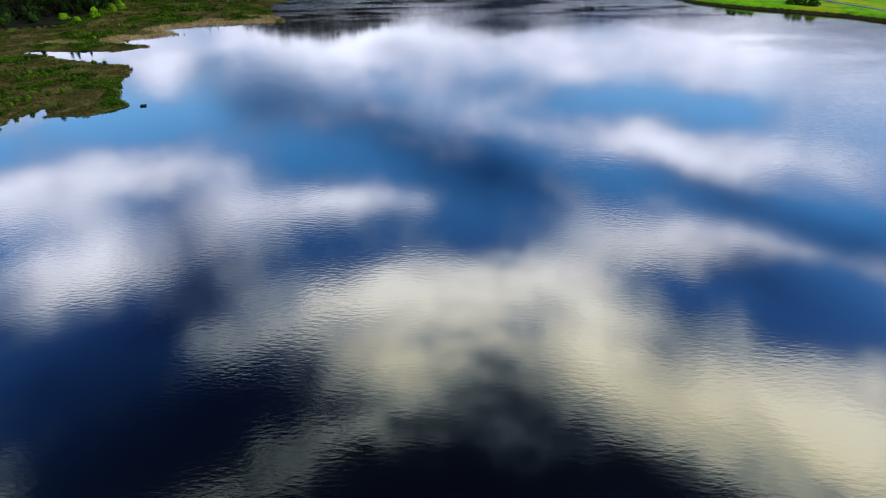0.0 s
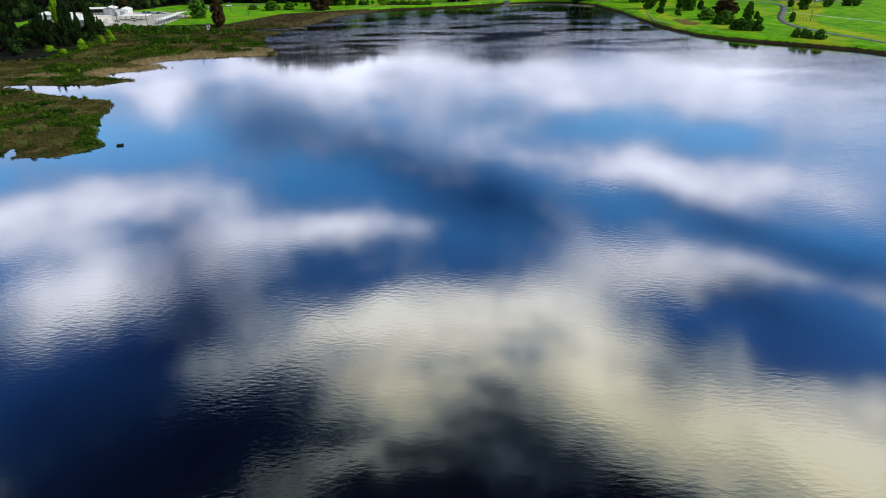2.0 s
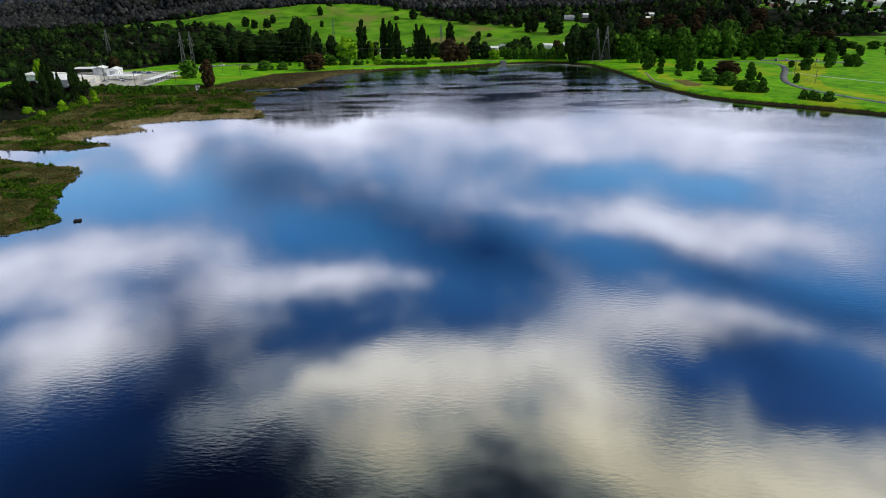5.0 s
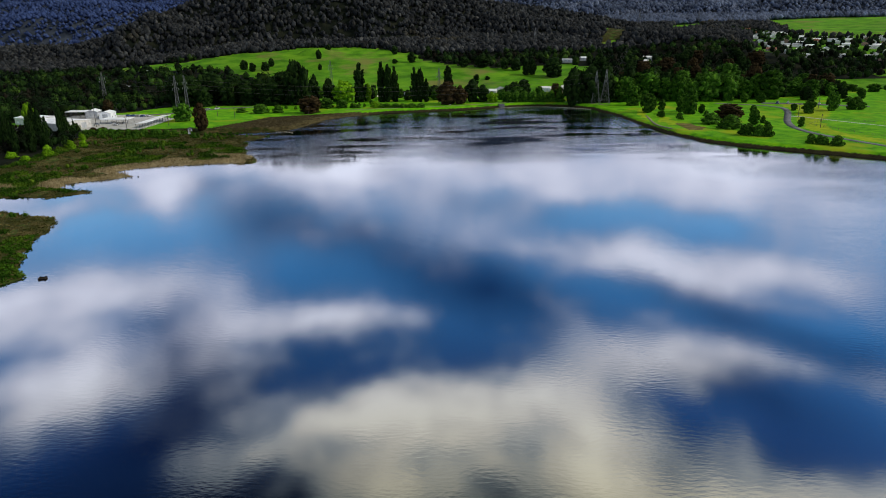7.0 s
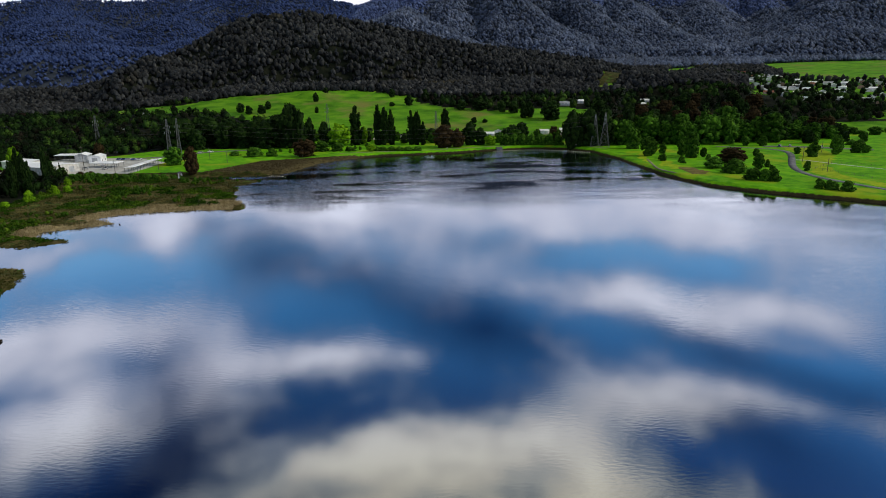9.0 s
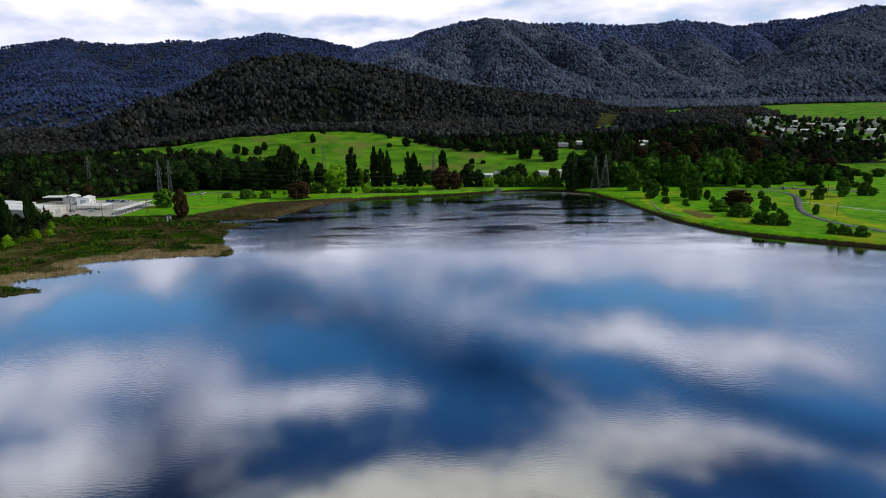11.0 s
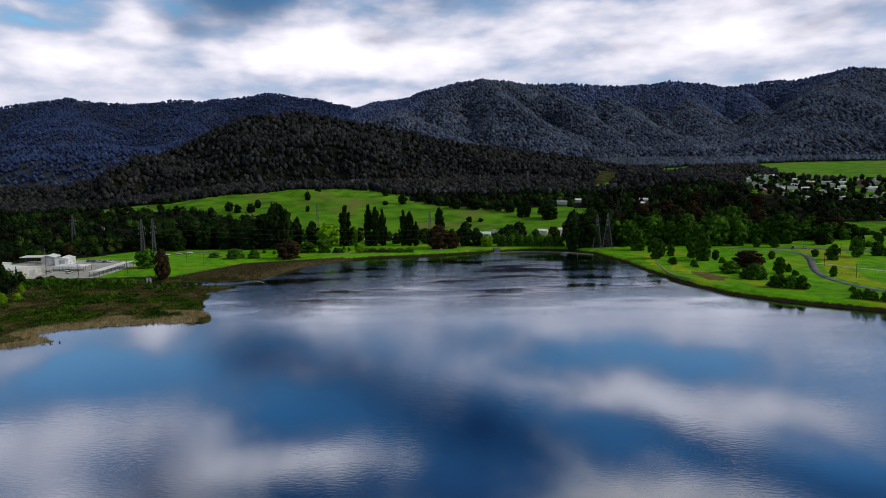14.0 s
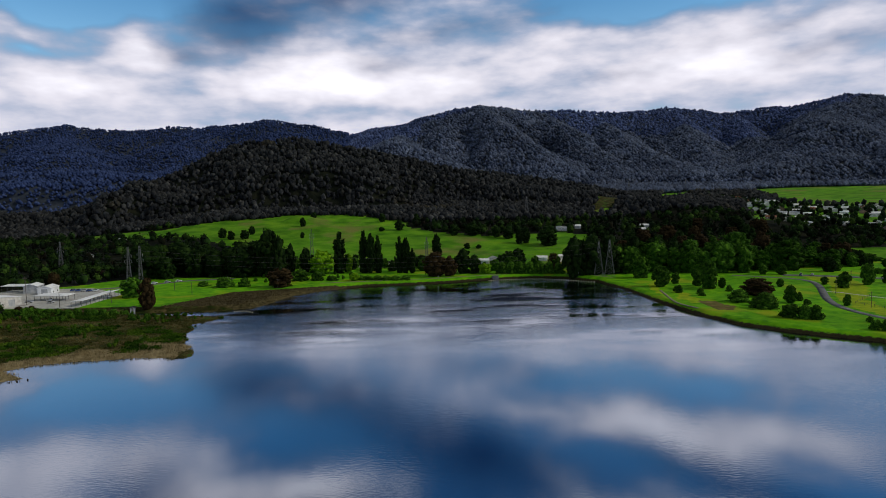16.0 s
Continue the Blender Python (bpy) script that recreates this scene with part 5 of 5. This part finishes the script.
def pylon(name, tall, foot, label, arms=3, arm=4.5):
    top = tagged(new(name), label, "pylon")

    def half(z):
        u = z / tall
        return foot / 2 * (1 - u) ** 1.15 + 0.35

    zs = [tall * u for u in (0, 0.16, 0.31, 0.45, 0.58, 0.69, 0.79, 0.88, 0.95, 1)]
    corners = [(-1, -1), (1, -1), (1, 1), (-1, 1)]
    for sx, sy in corners:
        bm = bmesh.new()
        rings = []
        for a in zs:
            cx, cy, cz = sx * half(a), sy * half(a), a - (0.5 if a == 0 else 0)
            rings.append([bm.verts.new((cx + u * 0.09, cy + v * 0.09, cz)) for u, v in ((-1, -1), (1, -1), (1, 1), (-1, 1))])
        for lo, hi in zip(rings, rings[1:]):
            for j in range(4):
                bm.faces.new((lo[j], lo[(j + 1) % 4], hi[(j + 1) % 4], hi[j]))
        bm.faces.new(rings[0][::-1])
        bm.faces.new(rings[-1])
        part("leg", bm, STEEL, top)
    for i in range(4):
        (ax, ay), (bx, by) = corners[i], corners[(i + 1) % 4]
        for a, b in zip(zs, zs[1:]):
            p, q = half(a), half(b)
            for lo, hi in (((ax * p, ay * p, a), (bx * q, by * q, b)), ((bx * p, by * p, a), (ax * q, ay * q, b)), ((ax * q, ay * q, b), (bx * q, by * q, b))):
                bm = bmesh.new()
                rod(bm, lo, hi, 0.05, n=4)
                part("brace", bm, STEEL, top)
    for i in range(arms):
        z = tall * (0.7 + 0.12 * i)
        bm = bmesh.new()
        for s in (-1, 1):
            for t in (-1, 1):
                rod(bm, (half(z) * s, half(z) * t, z), (arm * (1 - 0.12 * i) * s, 0, z + 0.3), 0.05, n=4)
                rod(bm, (half(z) * s, half(z) * t, z + 1.1), (arm * (1 - 0.12 * i) * s, 0, z + 0.3), 0.06, n=4)
        ca = part("crossarm", bm, STEEL, top)
        for s in (-1, 1):
            bm = bmesh.new()
            rod(bm, (arm * (1 - 0.12 * i) * s, 0, z + 0.3), (arm * (1 - 0.12 * i) * s, 0, z - 1.3), 0.12, 0.09, 6)
            part("insulator", bm, GREY_ROOF, ca)
    return top


for x, y, tall, foot, arm in ((115, 561, 25.0, 5.6, 3.2), (121, 555, 26.2, 6.4, 2.6), (-193, 510, 29.5, 2.8, 2.0), (-189, 517, 29.5, 2.2, 1.8), (-314, 640, 26, 3.0, 2.4),
                              (109, 900, 27, 5, 3.0), (-9, 640, 25, 2.6, 2.0), (-117, 700, 26, 2.8, 2.0), (313, 1164, 26, 5, 3), (470, 1330, 26, 5, 3), (1120, 1560, 30, 6, 4), (1190, 1590, 30, 6, 4)):
    put(pylon("pylon", tall, foot, "grey steel lattice pylon rising from the grass" if y < 600 else "distant grey steel lattice pylon among trees", 3 if foot > 3 else 2, arm), x, y, 15 if x < 0 else 70)


def pole(x, y, tall, label="weathered wooden power pole with a crossarm"):
    top = tagged(new("power_pole"), label, "pole", "power poles")
    bm = bmesh.new()
    rod(bm, (0, 0, -0.6), (0, 0, tall), 0.17, 0.12, 8)
    part("shaft", bm, WOOD, top)
    bm = bmesh.new()
    box(bm, -1.1, -0.06, tall - 0.9, 1.1, 0.06, tall - 0.75)
    part("crossarm", bm, WOOD, top)
    put(top, x, y, 30)


for x, y, tall in ((-232, 470, 16), (222, 462, 9), (-206, 458, 8), (-185, 472, 8), (-150, 500, 8), (-170, 522, 8), (-103, 522, 6.5), (212, 418, 8), (258, 505, 8)):
    pole(x, y, tall)


def cable(a, b, sag, label="thin dark power cable between pylons"):
    bm = bmesh.new()
    a, b = Vector(a), Vector(b)
    side = Vector((-(b - a).y, (b - a).x, 0)).normalized() * 0.04
    rings = []
    for i in range(25):
        u = i / 24
        p = a.lerp(b, u) - Vector((0, 0, sag * 4 * u * (1 - u)))
        rings.append([bm.verts.new(p + o) for o in (side, Vector((0, 0, 0.04)), -side, Vector((0, 0, -0.04)))])
    for q, w in zip(rings, rings[1:]):
        for i in range(4):
            bm.faces.new((q[i], q[(i + 1) % 4], w[(i + 1) % 4], w[i]))
    tagged(part("power_cable", bm, DARK_ROOF), label, "cable", "power cables")


for i in range(3):
    z = 20.5 + 3.2 * i
    cable((-189, 517, z + 2), (115, 561, z - 1), 8)
    cable((-193, 510, z + 2), (-314, 640, z), 4)
    cable((121, 555, z), (313, 1164, 62 + z), 16)

# ---------------------------------------------------------------- lake things
r = random.Random(8)
for i in range(48):
    u = i / 47
    bx, by = 37 + 71 * u, 562 + 12 * math.sin(math.pi * u) * 0.75 - 16 * u * u
    buoy = tagged(new("buoy"), "pale plastic float of the safety boom", "buoy", "safety boom floats")
    bm = bmesh.new()
    bmesh.ops.create_uvsphere(bm, u_segments=10, v_segments=6, radius=0.33)
    for v in bm.verts:
        v.co.z *= 0.8
    part("float", bm, BUOY, buoy)
    bm = bmesh.new()
    rod(bm, (-0.75, 0, 0.02), (0.75, 0, 0.02), 0.05)
    part("rope", bm, WOOD, buoy)
    buoy.matrix_basis = pose(bx, by, 0.08, 0, 0, r.uniform(-10, 10))
for i in range(10):
    u = i / 9
    buoy = tagged(new("buoy"), "yellow plastic float across the creek mouth", "buoy", "creek boom floats")
    bm = bmesh.new()
    bmesh.ops.create_uvsphere(bm, u_segments=10, v_segments=6, radius=0.2)
    part("float", bm, BUOY, buoy)
    buoy.matrix_basis = pose(-108 + 11 * u, 451 + 3 * math.sin(3.1 * u) - 5 * u, 0.06)

# outlet tower at the dam
outlet = tagged(new("outlet_structure"), "dark grey concrete outlet box in the dam bank", "outlet")
bm = bmesh.new()
box(bm, -2.2, -1.6, -1.5, 2.2, 1.6, 2.6)
bmesh.ops.bevel(bm, geom=bm.edges[:], offset=0.08, segments=1, affect="EDGES")
part("chamber", bm, ASPHALT, outlet)
bm = bmesh.new()
box(bm, -1.5, -1.75, 0.2, 1.5, -1.55, 2.0)
part("grate", bm, STEEL, outlet)
for sx in (-2, 2):
    bm = bmesh.new()
    rod(bm, (sx, -1.4, 2.5), (sx, -1.4, 3.6), 0.05)
    rod(bm, (sx, 1.4, 2.5), (sx, 1.4, 3.6), 0.05)
    rod(bm, (sx, -1.4, 3.6), (sx, 1.4, 3.6), 0.05)
    part("handrail", bm, STEEL, outlet)
outlet.matrix_basis = pose(42, 570, 0, 0, 0, 8)
for x, y in ((1, 555.5), (101, 564)):
    post = tagged(new("depth_marker"), "small white marker post at the water's edge", "marker", "marker posts")
    bm = bmesh.new()
    rod(bm, (0, 0, -0.5), (0, 0, 2.4), 0.09)
    part("shaft", bm, WOOD, post)
    bm = bmesh.new()
    box(bm, -0.45, -0.04, 1.7, 0.45, 0.04, 2.5)
    part("board", bm, WHITE_METAL, post)
    put(post, x, y)

# a sunken crate-like float off the marsh
log = tagged(new("floating_platform"), "small dark wooden float on open water", "float")
bm = bmesh.new()
for i in range(4):
    rod(bm, (-0.9, -0.55 + 0.36 * i, 0.2), (0.9, -0.5 + 0.36 * i, 0.2), 0.19, 0.17, 8)
part("logs", bm, DARK_WOOD, log)
bm = bmesh.new()
for sx in (-0.65, 0.65):
    box(bm, sx - 0.1, -0.75, 0.36, sx + 0.1, 0.75, 0.5)
part("planks", bm, DARK_WOOD, log)
log.matrix_basis = pose(-102.5, 200.5, 0.0, 0, 0, 12)

# water birds' roosts: stumps off the shore
r = random.Random(15)
for x, y in ((-116, 398), (-113.5, 401), (-112, 395), (-139.5, 319.5), (-137.5, 320.5), (-135.5, 322.5), (-99, 352)):
    st = tagged(new("stump"), "dark weathered stump standing in shallow water", "stump", "stumps")
    bm = bmesh.new()
    rod(bm, (0, 0, -1.0), (r.uniform(-0.1, 0.1), 0.1, r.uniform(0.2, 0.45)), 0.3, 0.2, 8)
    rod(bm, (0.1, 0, 0.2), (0.6, 0.2, 0.3), 0.1, 0.07, 6)
    part("wood", bm, DARK_WOOD, st)
    st.matrix_basis = pose(x, y, 0, 0, 0, r.uniform(0, 360))

# ---------------------------------------------------------------- parked cars


def car(paint, label):
    top = tagged(new("car"), label, "car", "parked cars")
    bm = bmesh.new()
    box(bm, -2.2, -0.88, 0.35, 2.2, 0.88, 0.92)
    bmesh.ops.bevel(bm, geom=bm.edges[:], offset=0.15, segments=2, affect="EDGES")
    part("body", bm, paint, top)
    bm = bmesh.new()
    box(bm, -1.5, -0.78, 0.9, 0.9, 0.78, 1.42)
    for v in bm.verts:
        if v.co.z > 1.2:
            v.co.x = v.co.x * 0.72 - 0.1
            v.co.y *= 0.85
    part("cabin", bm, GLASS, top)
    bm = bmesh.new()
    box(bm, -1.2, -0.66, 1.4, 0.56, 0.66, 1.47)
    part("roof", bm, paint, top)
    for sx in (-1.35, 1.35):
        for sy in (-0.8, 0.8):
            bm = bmesh.new()
            rod(bm, (sx, sy - 0.1, 0.32), (sx, sy + 0.1, 0.32), 0.32, n=14)
            wh = part("wheel", bm, TYRE, top)
            bm = bmesh.new()
            rod(bm, (sx, sy - 0.12, 0.32), (sx, sy + 0.12, 0.32), 0.18, n=10)
            part("rim", bm, STEEL, wh)
    return top


cars = [car(WHITE_PAINT, "white car parked on asphalt"), car(BLUE_PAINT, "blue car parked on concrete"), car(SILVER_PAINT, "silver car parked on asphalt")]
spots = [(-240, 474, 20, 0, 2.5), (-236, 478, 15, 2, 2.5), (-238, 526, 80, 1, 2.5), (-234, 525, 80, 1, 2.5), (-230, 524, 82, 2, 2.5), (-226, 523, 80, 1, 2.5), (-222, 523, 78, 0, 2.5),
         (-199, 557, 40, 0, None), (-192, 562, 40, 2, None), (-186, 567, 40, 0, None), (-155, 579, 15, 0, None), (-222, 476, 85, 2, 2.5), (-228, 485, 85, 0, 2.5),
         (250, 546, 60, 0, None), (256, 543, 60, 2, None), (274, 533, 60, 0, None), (290, 522, 60, 0, None), (247, 541, 60, 1, None)]
for x, y, turn, k, z in spots:
    copy_thing(cars[k], pose(x, y, (level(x, y) + 0.06) if z is None else z - 0.03, 0, 0, turn))
for ob in cars:
    for o in list(ob.children_recursive) + [ob]:
        bpy.data.objects.remove(o)

# ---------------------------------------------------------------- paddock fence in the park


def fence(pts, label):
    top = tagged(new("wire_fence"), label, "fence")
    for (ax, ay), (bx, by) in zip(pts, pts[1:]):
        n = max(2, int(math.hypot(bx - ax, by - ay) / 5))
        for i in range(n):
            x, y = ax + (bx - ax) * i / n, ay + (by - ay) * i / n
            z = level(x, y)
            bm = bmesh.new()
            rod(bm, (x, y, z - 0.3), (x, y, z + 1.2), 0.07)
            part("post", bm, WOOD, top)
        for h in (0.5, 0.85, 1.15):
            bm = bmesh.new()
            rod(bm, (ax, ay, level(ax, ay) + h), (bx, by, level(bx, by) + h), 0.02, n=4)
            part("wire", bm, STEEL, top)


fence([(212, 430), (234, 452), (262, 430)], "thin post and wire fence round a paddock")
fence([(212, 430), (222, 395), (232, 372)], "thin post and wire fence along the drive")
